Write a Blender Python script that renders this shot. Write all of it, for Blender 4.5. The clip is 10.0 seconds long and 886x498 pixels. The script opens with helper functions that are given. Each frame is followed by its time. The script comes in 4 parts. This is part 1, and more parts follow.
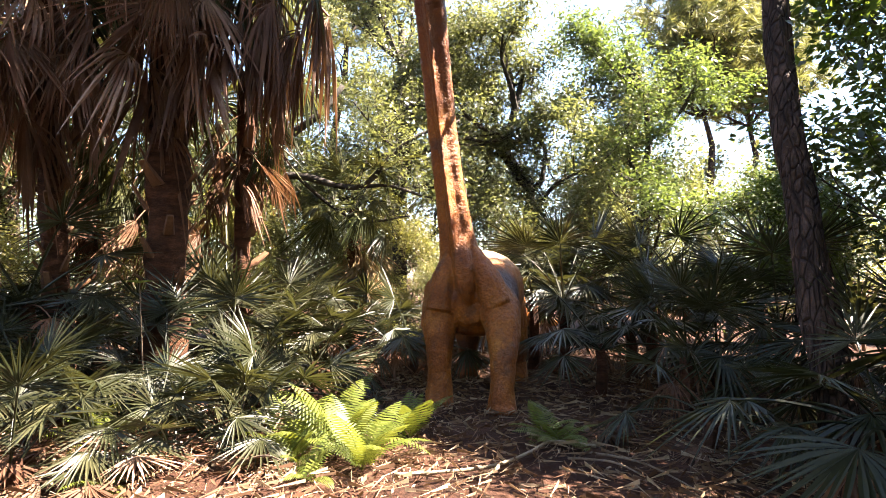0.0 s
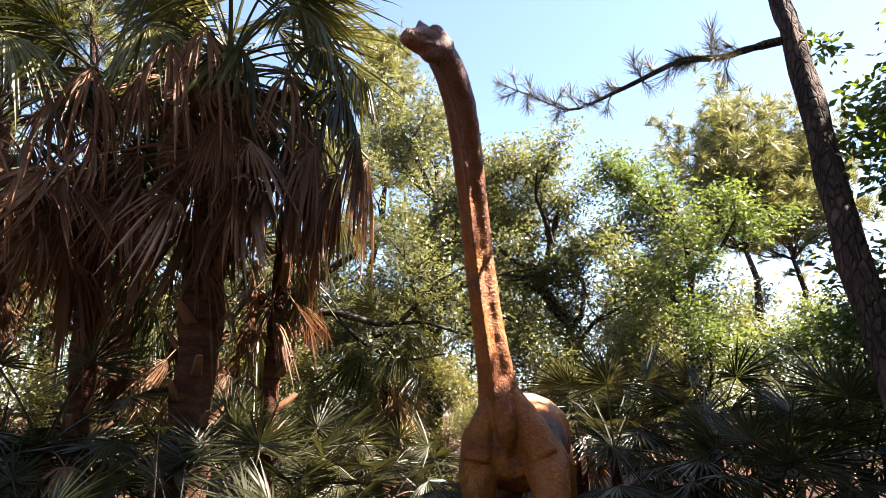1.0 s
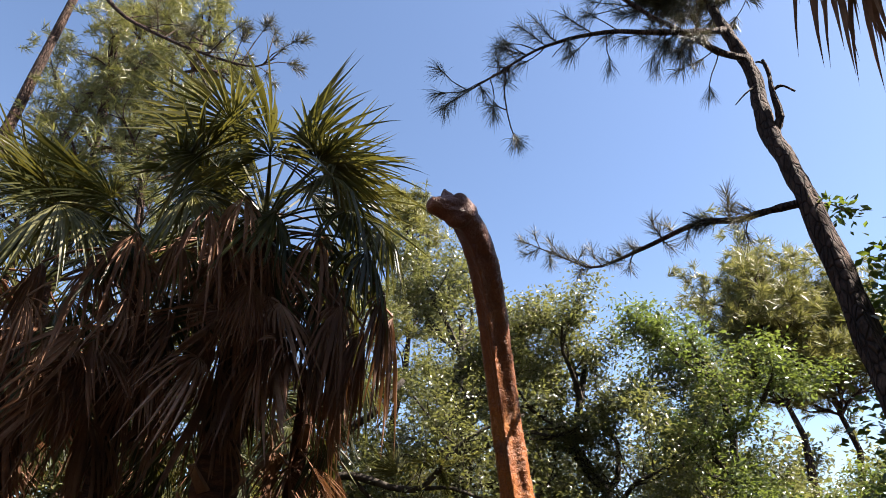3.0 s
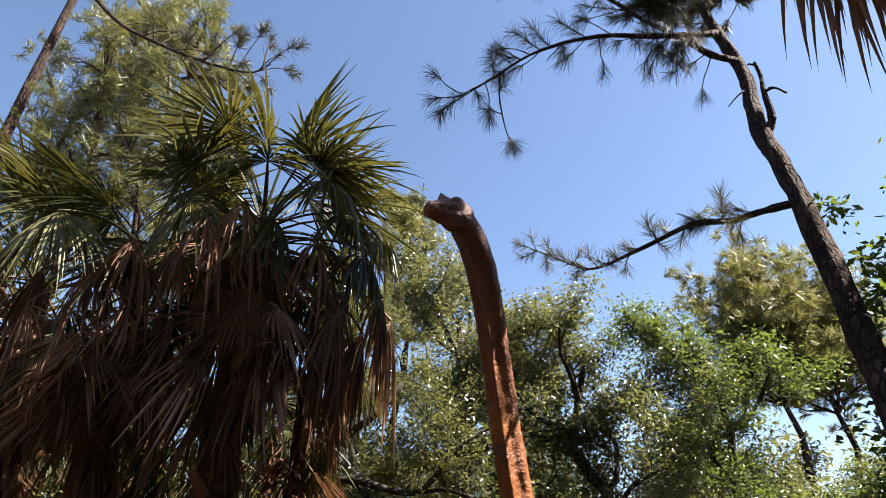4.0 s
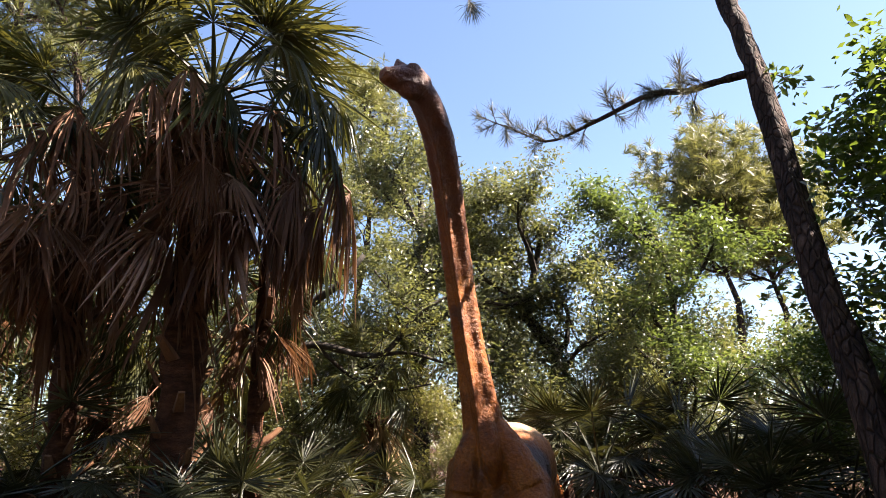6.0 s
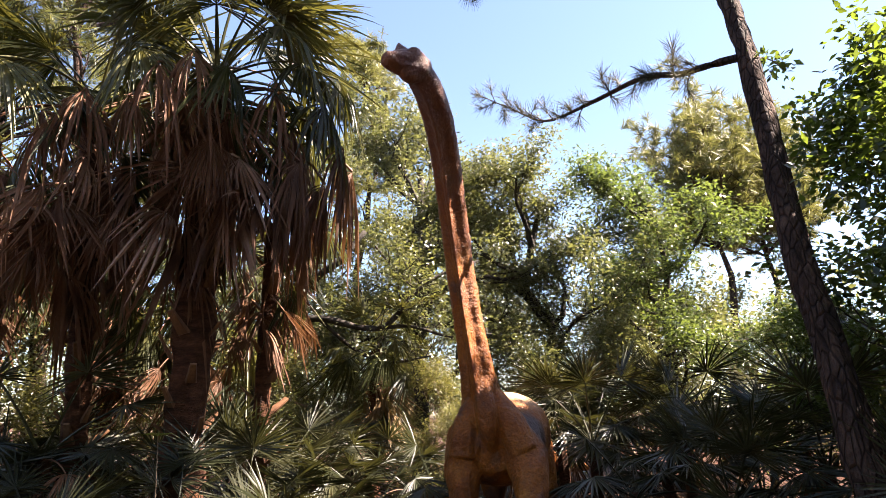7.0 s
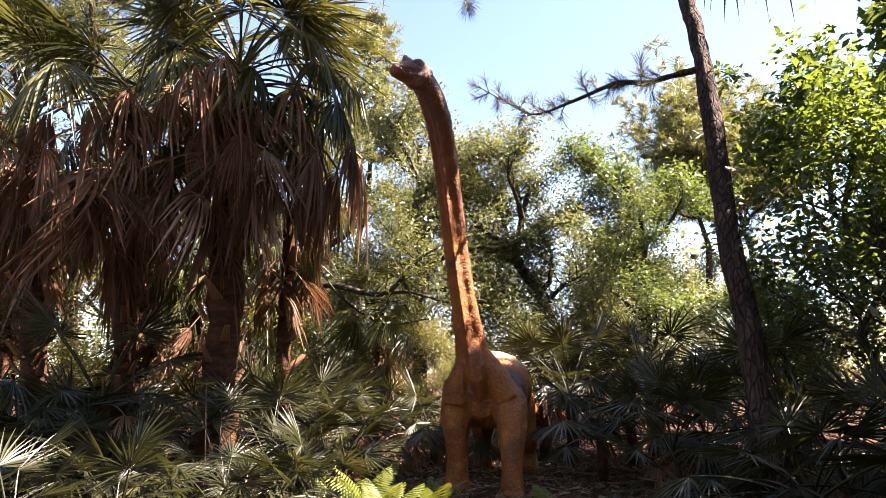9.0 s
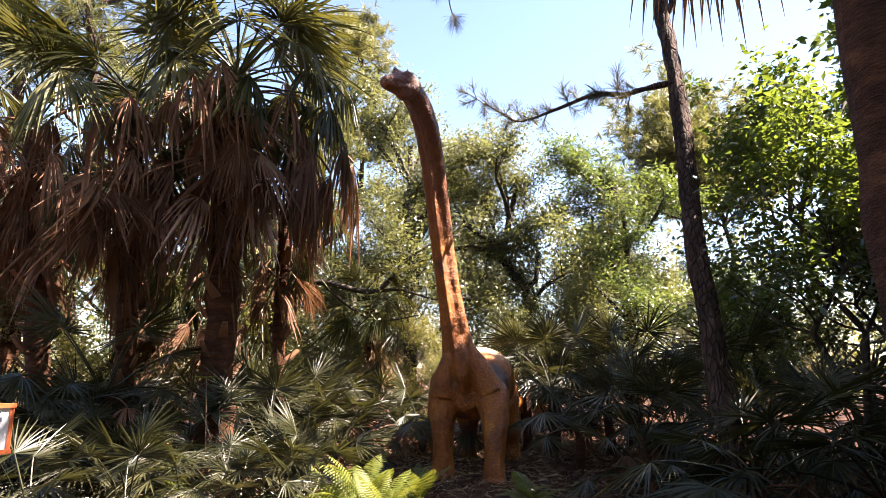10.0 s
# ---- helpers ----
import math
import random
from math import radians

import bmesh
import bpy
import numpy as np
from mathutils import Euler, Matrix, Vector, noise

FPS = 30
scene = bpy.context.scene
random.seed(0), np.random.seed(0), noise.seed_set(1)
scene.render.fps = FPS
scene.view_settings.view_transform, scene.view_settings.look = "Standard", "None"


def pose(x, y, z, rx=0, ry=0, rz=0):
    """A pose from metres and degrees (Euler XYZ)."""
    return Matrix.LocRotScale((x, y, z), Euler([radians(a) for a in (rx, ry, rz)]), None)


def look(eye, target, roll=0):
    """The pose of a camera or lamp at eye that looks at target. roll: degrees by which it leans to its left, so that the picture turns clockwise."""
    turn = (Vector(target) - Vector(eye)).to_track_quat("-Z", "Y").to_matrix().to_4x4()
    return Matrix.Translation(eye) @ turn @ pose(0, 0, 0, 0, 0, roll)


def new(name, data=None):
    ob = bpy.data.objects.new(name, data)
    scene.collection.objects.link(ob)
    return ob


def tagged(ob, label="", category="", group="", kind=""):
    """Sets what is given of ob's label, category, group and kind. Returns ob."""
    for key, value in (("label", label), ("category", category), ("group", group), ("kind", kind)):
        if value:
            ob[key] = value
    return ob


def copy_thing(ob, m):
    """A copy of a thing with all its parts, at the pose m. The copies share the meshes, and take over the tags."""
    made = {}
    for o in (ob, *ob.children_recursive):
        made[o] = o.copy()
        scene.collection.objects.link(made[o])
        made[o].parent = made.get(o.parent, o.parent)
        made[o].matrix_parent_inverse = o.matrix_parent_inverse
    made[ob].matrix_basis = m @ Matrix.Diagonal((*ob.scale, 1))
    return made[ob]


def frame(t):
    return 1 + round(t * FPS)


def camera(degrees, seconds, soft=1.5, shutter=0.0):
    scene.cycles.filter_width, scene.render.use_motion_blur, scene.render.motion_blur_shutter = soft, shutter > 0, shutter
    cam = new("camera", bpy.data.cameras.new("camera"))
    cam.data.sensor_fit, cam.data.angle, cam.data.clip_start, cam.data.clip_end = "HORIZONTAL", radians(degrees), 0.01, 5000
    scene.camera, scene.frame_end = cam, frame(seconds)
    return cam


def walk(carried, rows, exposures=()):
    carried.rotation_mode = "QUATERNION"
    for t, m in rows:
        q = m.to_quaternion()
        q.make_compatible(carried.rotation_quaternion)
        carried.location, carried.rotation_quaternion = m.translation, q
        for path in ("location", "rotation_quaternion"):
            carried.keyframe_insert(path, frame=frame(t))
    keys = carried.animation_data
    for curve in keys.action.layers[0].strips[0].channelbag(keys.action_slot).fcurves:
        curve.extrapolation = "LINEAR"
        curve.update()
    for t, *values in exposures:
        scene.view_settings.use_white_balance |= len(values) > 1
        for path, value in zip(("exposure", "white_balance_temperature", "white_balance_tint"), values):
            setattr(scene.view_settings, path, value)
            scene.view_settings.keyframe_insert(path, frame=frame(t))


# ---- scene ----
EXPOSURES = [(0.0, 3.85, 6700, 15), (0.5, 3.65, 6800, 19), (1.0, 3.25, 6700, 17), (1.5, 2.8, 6600, 16), (2.5, 2.38, 6500, 15), (4.5, 2.32, 6500, 13), (5.5, 2.55, 6550, 15), (7.0, 3.1, 6800, 20), (8.0, 3.28, 6900, 22), (9.0, 3.3, 6900, 22), (10.0, 3.3, 6850, 21)]
cam = camera(73.3, 10.0, 0.85)
PATH = [
    (0.0, -0.000, 0.000, 1.495, 0.00, 2.66, -0.22),
    (0.5, -0.001, 0.192, 1.538, 1.98, 7.33, -0.31),
    (1.0, -0.040, 0.294, 1.593, 3.43, 15.44, -0.58),
    (1.5, -0.040, 0.298, 1.659, 4.39, 22.02, -0.78),
    (2.0, -0.049, 0.274, 1.714, 5.31, 25.99, -1.55),
    (2.5, -0.053, 0.271, 1.747, 5.86, 28.68, -1.65),
    (4.0, -0.050, 0.213, 1.719, 5.81, 29.72, -0.67),
    (4.5, -0.037, 0.196, 1.698, 4.59, 27.44, -0.19),
    (5.0, -0.007, 0.203, 1.675, 3.42, 24.50, 0.26),
    (5.5, 0.028, 0.230, 1.627, 2.37, 20.51, 0.83),
    (7.0, 0.024, -0.080, 1.590, 2.01, 15.45, 0.91),
    (7.5, -0.020, -0.338, 1.591, 1.81, 13.28, 0.99),
    (8.0, 0.067, -0.677, 1.576, 1.05, 12.90, 0.95),
    (8.5, 0.096, -1.012, 1.580, 1.59, 11.94, 0.55),
    (9.0, 0.049, -1.301, 1.563, 1.71, 11.56, 0.44),
    (9.5, 0.031, -1.587, 1.578, 1.40, 11.57, 0.39),
    (10.0, 0.133, -1.769, 1.564, 0.97, 11.04, 0.38),
]
walk(cam, [(t, pose(x, y, z, 90 + pitch, 0, yaw) @ pose(0, 0, 0, 0, 0, -lean)) for t, x, y, z, yaw, pitch, lean in PATH], EXPOSURES)

# ---- light: high sun from the right, clear sky ----
SUN_EL, SUN_AZ = 52.0, 92.0          # degrees; azimuth clockwise from straight ahead (+y)
world = bpy.data.worlds.new("sky")
world.use_nodes = True
scene.world = world
wn = world.node_tree.nodes
sky = wn.new("ShaderNodeTexSky")
sky.sky_type, sky.sun_disc = "NISHITA", False
sky.sun_elevation, sky.sun_rotation = radians(SUN_EL), radians(SUN_AZ)
sky.air_density, sky.dust_density, sky.ozone_density = 1.0, 0.5, 1.8
wn["Background"].inputs["Strength"].default_value = 0.05
world.node_tree.links.new(sky.outputs[0], wn["Background"].inputs["Color"])
sun = new("sun", bpy.data.lights.new("sun", "SUN"))
sun.data.energy, sun.data.angle, sun.data.color = 5.0, radians(0.5), (1.0, 0.92, 0.79)
sun_dir = Vector((math.sin(radians(SUN_AZ)) * math.cos(radians(SUN_EL)), math.cos(radians(SUN_AZ)) * math.cos(radians(SUN_EL)), math.sin(radians(SUN_EL))))
sun.matrix_world = look(sun_dir * 60, (0, 0, 0))


# ---- materials ----
def nodes_of(name):
    m = bpy.data.materials.new(name)
    m.use_nodes = True
    nt = m.node_tree
    nt.nodes.clear()
    out = nt.nodes.new("ShaderNodeOutputMaterial")
    return m, nt, out


def add(nt, kind, **inputs):
    n = nt.nodes.new(kind)
    for k, v in inputs.items():
        n.inputs[k.replace("_", " ")].default_value = v
    return n


def ramp(nt, source, stops):
    r = nt.nodes.new("ShaderNodeValToRGB")
    while len(r.color_ramp.elements) < len(stops):
        r.color_ramp.elements.new(0.5)
    for e, (p, c) in zip(r.color_ramp.elements, stops):
        e.position, e.color = p, (*c, 1)
    nt.links.new(source, r.inputs[0])
    return r.outputs[0]


def mixed(nt, fac, a, b, blend="MIX"):
    m = nt.nodes.new("ShaderNodeMix")
    m.data_type, m.blend_type = "RGBA", blend
    if isinstance(fac, float):
        m.inputs[0].default_value = fac
    else:
        nt.links.new(fac, m.inputs[0])
    for sock, v in ((m.inputs[6], a), (m.inputs[7], b)):
        if isinstance(v, tuple):
            sock.default_value = (*v, 1)
        else:
            nt.links.new(v, sock)
    return m.outputs[2]


def leaf_material(name, colors, through_color, through_fac, rough=0.42, spec=0.5, patch=1.5):
    """Leaves: colour by leaf and by patch, gloss on top, light coming through."""
    m, nt, out = nodes_of(name)
    geo = nt.nodes.new("ShaderNodeNewGeometry")
    info = nt.nodes.new("ShaderNodeObjectInfo")
    tc = nt.nodes.new("ShaderNodeTexCoord")
    big = add(nt, "ShaderNodeTexNoise", Scale=patch, Detail=3.0)
    nt.links.new(tc.outputs["Object"], big.inputs["Vector"])
    mv = nt.nodes.new("ShaderNodeMath")
    mv.operation = "ADD"
    nt.links.new(geo.outputs["Random Per Island"], mv.inputs[0])
    nt.links.new(big.outputs[0], mv.inputs[1])
    mv2 = nt.nodes.new("ShaderNodeMath")
    mv2.operation = "MULTIPLY_ADD"
    mv2.inputs[1].default_value, mv2.inputs[2].default_value = 0.62, -0.20
    nt.links.new(mv.outputs[0], mv2.inputs[0])
    mv3 = nt.nodes.new("ShaderNodeMath")
    mv3.operation = "MULTIPLY_ADD"
    mv3.inputs[1].default_value = 0.3
    nt.links.new(info.outputs["Random"], mv3.inputs[0])
    nt.links.new(mv2.outputs[0], mv3.inputs[2])
    k = len(colors)
    col = ramp(nt, mv3.outputs[0], [(0.15 + 0.75 * i / max(1, k - 1), c) for i, c in enumerate(colors)])
    grain = add(nt, "ShaderNodeTexNoise", Scale=38.0, Detail=2.0)
    nt.links.new(tc.outputs["Object"], grain.inputs["Vector"])
    col = mixed(nt, 0.45, col, ramp(nt, grain.outputs[0], [(0.3, (0.45, 0.45, 0.45)), (0.7, (1.0, 1.0, 1.0))]), "MULTIPLY")
    p = add(nt, "ShaderNodeBsdfPrincipled", Roughness=rough)
    p.inputs["Specular IOR Level"].default_value = spec
    nt.links.new(col, p.inputs["Base Color"])
    tr = nt.nodes.new("ShaderNodeBsdfTranslucent")
    nt.links.new(mixed(nt, 0.6, col, through_color), tr.inputs["Color"])
    mix = nt.nodes.new("ShaderNodeMixShader")
    mix.inputs[0].default_value = through_fac
    nt.links.new(p.outputs[0], mix.inputs[1])
    nt.links.new(tr.outputs[0], mix.inputs[2])
    nt.links.new(mix.outputs[0], out.inputs[0])
    return m


def rough_material(name, colors, scale=4.0, stretch=(1, 1, 1), rough=0.85, bump=0.4, bump_scale=30.0, bump_dist=0.02, spec=0.3, extra=None, cells=0.0):
    """Bark, soil, stone, plaster: two scales of colour, relief."""
    m, nt, out = nodes_of(name)
    tc = nt.nodes.new("ShaderNodeTexCoord")
    mp = nt.nodes.new("ShaderNodeMapping")
    mp.inputs["Scale"].default_value = stretch
    nt.links.new(tc.outputs["Object"], mp.inputs["Vector"])
    big = add(nt, "ShaderNodeTexNoise", Scale=scale, Detail=6.0, Roughness=0.65)
    nt.links.new(mp.outputs[0], big.inputs["Vector"])
    k = len(colors)
    col = ramp(nt, big.outputs[0], [(0.3 + 0.4 * i / max(1, k - 1), c) for i, c in enumerate(colors)])
    fine = add(nt, "ShaderNodeTexNoise", Scale=bump_scale, Detail=5.0, Roughness=0.6)
    nt.links.new(mp.outputs[0], fine.inputs["Vector"])
    height = fine.outputs[0]
    col = mixed(nt, 0.6, col, ramp(nt, fine.outputs[0], [(0.3, (0.4, 0.38, 0.36)), (0.68, (1.0, 1.0, 1.0))]), "MULTIPLY")
    if cells:
        v = add(nt, "ShaderNodeTexVoronoi", Scale=cells)
        v.feature = "DISTANCE_TO_EDGE"
        nt.links.new(mp.outputs[0], v.inputs["Vector"])
        crack = ramp(nt, v.outputs["Distance"], [(0.0, (0.25, 0.22, 0.2)), (0.13, (1.0, 1.0, 1.0))])
        col = mixed(nt, 0.85, col, crack, "MULTIPLY")
        mm = nt.nodes.new("ShaderNodeMath")
        mm.operation = "MULTIPLY"
        nt.links.new(fine.outputs[0], mm.inputs[0])
        nt.links.new(crack, mm.inputs[1])
        height = mm.outputs[0]
    if extra:
        col = extra(nt, tc, col)
    p = add(nt, "ShaderNodeBsdfPrincipled", Roughness=rough)
    p.inputs["Specular IOR Level"].default_value = spec
    nt.links.new(col, p.inputs["Base Color"])
    b = add(nt, "ShaderNodeBump", Strength=bump, Distance=bump_dist)
    nt.links.new(height, b.inputs["Height"])
    nt.links.new(b.outputs[0], p.inputs["Normal"])
    nt.links.new(p.outputs[0], out.inputs[0])
    return m


M_PALM = leaf_material("palm_leaf", [(0.006, 0.008, 0.003), (0.014, 0.018, 0.006), (0.034, 0.038, 0.012), (0.150, 0.138, 0.052)], (0.28, 0.25, 0.04), 0.18, 0.42, 0.3)
M_PALMETTO = leaf_material("palmetto_leaf", [(0.008, 0.010, 0.004), (0.018, 0.021, 0.008), (0.052, 0.049, 0.022)], (0.20, 0.19, 0.04), 0.1, 0.42, 0.28)
M_DEAD = leaf_material("dry_palm_leaf", [(0.020, 0.010, 0.006), (0.068, 0.032, 0.018), (0.185, 0.092, 0.053), (0.44, 0.30, 0.22)], (0.40, 0.18, 0.06), 0.15, 0.65, 0.2)
M_STRAW = leaf_material("straw_palm_leaf", [(0.07, 0.042, 0.02), (0.17, 0.11, 0.055), (0.36, 0.25, 0.14)], (0.42, 0.26, 0.09), 0.16, 0.65, 0.2)
M_OAK = leaf_material("oak_leaf", [(0.012, 0.016, 0.006), (0.046, 0.054, 0.020), (0.160, 0.162, 0.078)], (0.36, 0.37, 0.09), 0.28, 0.3, 0.7, 0.8)
M_GREEN = leaf_material("broad_leaf", [(0.009, 0.017, 0.006), (0.030, 0.048, 0.016), (0.095, 0.125, 0.045)], (0.31, 0.40, 0.06), 0.28, 0.3, 0.7, 0.8)
M_BAY = leaf_material("bay_leaf", [(0.008, 0.017, 0.006), (0.022, 0.040, 0.011), (0.060, 0.095, 0.022)], (0.32, 0.42, 0.04), 0.3, 0.32, 0.5, 0.8)
M_SHRUB = leaf_material("shrub_leaf", [(0.014, 0.016, 0.006), (0.056, 0.058, 0.020), (0.180, 0.160, 0.064)], (0.44, 0.41, 0.08), 0.34, 0.36, 0.55, 0.8)
M_FERN = leaf_material("fern_leaf", [(0.045, 0.062, 0.009), (0.08, 0.10, 0.013), (0.13, 0.145, 0.024)], (0.38, 0.40, 0.04), 0.25, 0.5, 0.3)
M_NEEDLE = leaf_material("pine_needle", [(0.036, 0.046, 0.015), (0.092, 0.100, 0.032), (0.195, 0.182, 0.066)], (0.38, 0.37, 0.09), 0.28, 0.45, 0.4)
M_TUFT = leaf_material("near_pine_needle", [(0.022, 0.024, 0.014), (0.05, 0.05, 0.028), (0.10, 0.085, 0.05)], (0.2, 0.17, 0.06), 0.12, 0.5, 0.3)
M_LITTER = leaf_material("leaf_litter", [(0.05, 0.023, 0.013), (0.11, 0.056, 0.032), (0.20, 0.125, 0.078), (0.38, 0.28, 0.18)], (0.3, 0.16, 0.06), 0.08, 0.75, 0.1, 3.0)
M_PINEBARK = rough_material("pine_bark", [(0.028, 0.018, 0.015), (0.075, 0.046, 0.036), (0.17, 0.105, 0.08)], 7, (1, 1, 0.3), 0.9, 1.0, 26, 0.08, 0.2, cells=16.0)
M_PALMBARK = rough_material("palm_bark", [(0.026, 0.011, 0.006), (0.075, 0.030, 0.015), (0.16, 0.068, 0.033)], 3.5, (1, 1, 2.5), 0.85, 0.9, 26, 0.04, 0.2)
M_BOOT = rough_material("palm_boot", [(0.08, 0.035, 0.017), (0.15, 0.07, 0.034), (0.24, 0.13, 0.065)], 6, (1, 1, 0.3), 0.75, 0.6, 30, 0.015, 0.3)
M_OAKBARK = rough_material("oak_bark", [(0.022, 0.018, 0.015), (0.05, 0.042, 0.035), (0.09, 0.078, 0.065)], 6, (1, 1, 0.4), 0.9, 0.8, 30, 0.03, 0.2)
M_TWIG = rough_material("twig", [(0.13, 0.09, 0.06), (0.25, 0.18, 0.12)], 8, (1, 1, 1), 0.8, 0.5, 40, 0.01, 0.3)
M_ROPE = rough_material("rope", [(0.25, 0.18, 0.11), (0.38, 0.29, 0.19)], 20, (1, 1, 1), 0.8, 0.6, 90, 0.01, 0.3)
M_SOIL = rough_material("soil", [(0.026, 0.011, 0.007), (0.055, 0.024, 0.014), (0.10, 0.047, 0.029)], 1.3, (1, 1, 1), 0.95, 0.9, 22, 0.05, 0.15)
M_ORANGE = rough_material("orange_paint", [(0.52, 0.12, 0.04), (0.60, 0.16, 0.055)], 6, (1, 1, 1), 0.5, 0.15, 60, 0.004, 0.4)
M_PAPER = rough_material("sign_face", [(0.62, 0.63, 0.66), (0.72, 0.73, 0.75)], 5, (1, 1, 1), 0.4, 0.05, 60, 0.002, 0.5)
M_INK = rough_material("sign_ink", [(0.04, 0.04, 0.07), (0.06, 0.06, 0.10)], 5, (1, 1, 1), 0.5, 0.05, 60, 0.002, 0.4)
M_STONE = rough_material("pale_stone", [(0.25, 0.24, 0.22), (0.42, 0.40, 0.36)], 7, (1, 1, 1), 0.85, 0.6, 30, 0.02, 0.3)


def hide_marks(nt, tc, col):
    """Dark purplish saddle blotches, a pale cream top of the back, shade put into the upper neck and head colour,
    pebbled skin.
    """
    sep = nt.nodes.new("ShaderNodeSeparateXYZ")
    nt.links.new(tc.outputs["Object"], sep.inputs[0])
    n = add(nt, "ShaderNodeTexNoise", Scale=1.9, Detail=4.0, Roughness=0.6)
    nt.links.new(tc.outputs["Object"], n.inputs["Vector"])
    blot = ramp(nt, n.outputs[0], [(0.57, (0.0, 0.0, 0.0)), (0.66, (0.7, 0.7, 0.7))])
    col = mixed(nt, blot, col, (0.075, 0.034, 0.026))
    # a dark purplish patch on the shoulder
    dist = nt.nodes.new("ShaderNodeVectorMath")
    dist.operation = "DISTANCE"
    dist.inputs[1].default_value = (0.86, 7.3, 1.42)
    wob = nt.nodes.new("ShaderNodeVectorMath")
    wob.operation = "MULTIPLY_ADD"
    wob.inputs[1].default_value = (0.5, 0.5, 0.5)
    nt.links.new(n.outputs["Color"], wob.inputs[0])
    nt.links.new(tc.outputs["Object"], wob.inputs[2])
    back = nt.nodes.new("ShaderNodeVectorMath")
    back.operation = "SUBTRACT"
    back.inputs[1].default_value = (0.25, 0.25, 0.25)
    nt.links.new(wob.outputs[0], back.inputs[0])
    nt.links.new(back.outputs[0], dist.inputs[0])
    col = mixed(nt, ramp(nt, dist.outputs["Value"], [(0.2, (0.9, 0.9, 0.9)), (0.34, (0.0, 0.0, 0.0))]), col, (0.050, 0.034, 0.042))
    peb = add(nt, "ShaderNodeTexVoronoi", Scale=34.0)
    nt.links.new(tc.outputs["Object"], peb.inputs["Vector"])
    col = mixed(nt, 0.45, col, ramp(nt, peb.outputs["Distance"], [(0.15, (1.0, 1.0, 1.0)), (0.65, (0.50, 0.40, 0.30))]), "MULTIPLY")
    # shade on the upper neck and head, painted in as a darker mauve-brown
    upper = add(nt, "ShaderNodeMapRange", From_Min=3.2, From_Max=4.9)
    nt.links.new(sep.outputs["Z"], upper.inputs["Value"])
    head_shade = mixed(nt, upper.outputs[0], (0.0, 0.0, 0.0), ramp(nt, n.outputs[0], [(0.35, (0.55, 0.55, 0.55)), (0.6, (0.95, 0.95, 0.95))]))
    col = mixed(nt, head_shade, col, (0.100, 0.038, 0.027))
    # paler cream colour towards the top of the back, behind the neck
    behind = add(nt, "ShaderNodeMapRange", From_Min=7.55, From_Max=7.8)
    nt.links.new(sep.outputs["Y"], behind.inputs["Value"])
    high = add(nt, "ShaderNodeMapRange", From_Min=1.56, From_Max=1.74)
    nt.links.new(sep.outputs["Z"], high.inputs["Value"])
    both = nt.nodes.new("ShaderNodeMath")
    both.operation = "MULTIPLY"
    nt.links.new(behind.outputs[0], both.inputs[0])
    nt.links.new(high.outputs[0], both.inputs[1])
    pale_back = mixed(nt, both.outputs[0], (0.0, 0.0, 0.0), ramp(nt, n.outputs[0], [(0.3, (0.9, 0.9, 0.9)), (0.62, (0.5, 0.5, 0.5))]))
    return mixed(nt, pale_back, col, (0.42, 0.30, 0.19))


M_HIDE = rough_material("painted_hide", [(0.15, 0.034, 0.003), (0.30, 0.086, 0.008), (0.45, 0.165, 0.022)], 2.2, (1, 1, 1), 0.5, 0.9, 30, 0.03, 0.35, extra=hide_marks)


# ---- mesh helpers ----
def mesh_of(name, verts, faces, *mats, smooth=False):
    me = bpy.data.meshes.new(name)
    me.from_pydata([tuple(v) for v in verts], [], [tuple(f) for f in faces])
    for m in mats:
        me.materials.append(m)
    if smooth:
        me.polygons.foreach_set("use_smooth", [True] * len(me.polygons))
    me.update()
    return me


def part(name, data, parent, label="", m=None):
    ob = new(name, data)
    ob.parent = parent
    if m is not None:
        ob.matrix_basis = m
    return tagged(ob, label)


def thing(name, label, category, m=None, group="", kind="", data=None):
    ob = new(name, data)
    if m is not None:
        ob.matrix_basis = m
    return tagged(ob, label, category, group, kind)


def tube(points, radii, sides=8, lumps=0.0, seed=0, closed=True, section=None):
    """Verts and faces of a round, tapering tube along points. section(angle) scales the radius round the ring."""
    pts = [Vector(p) for p in points]
    vs, fs = [], []
    ref = Vector((1, 0, 0)) if abs((pts[-1] - pts[0]).normalized().x) < 0.8 else Vector((0, 1, 0))
    for i, p in enumerate(pts):
        d = (pts[min(i + 1, len(pts) - 1)] - pts[max(i - 1, 0)]).normalized()
        a = (ref - d * ref.dot(d)).normalized()
        b = d.cross(a)
        for k in range(sides):
            t = 2 * math.pi * k / sides
            r = radii[i]
            if lumps:
                r *= 1 + lumps * noise.noise(Vector((math.cos(t) * 2 + seed, math.sin(t) * 2, i * 0.6)))
            if section:
                r *= section(t, i / (len(pts) - 1))
            vs.append(p + (a * math.cos(t) + b * math.sin(t)) * r)
    for i in range(len(pts) - 1):
        for k in range(sides):
            q = (k + 1) % sides
            fs.append((i * sides + k, i * sides + q, (i + 1) * sides + q, (i + 1) * sides + k))
    if closed:
        fs.append(tuple(range(sides - 1, -1, -1)))
        fs.append(tuple(range((len(pts) - 1) * sides, len(pts) * sides)))
    return vs, fs


def merge(pieces):
    vs, fs = [], []
    for v, f in pieces:
        o = len(vs)
        vs.extend(v)
        fs.extend(tuple(i + o for i in q) for q in f)
    return vs, fs


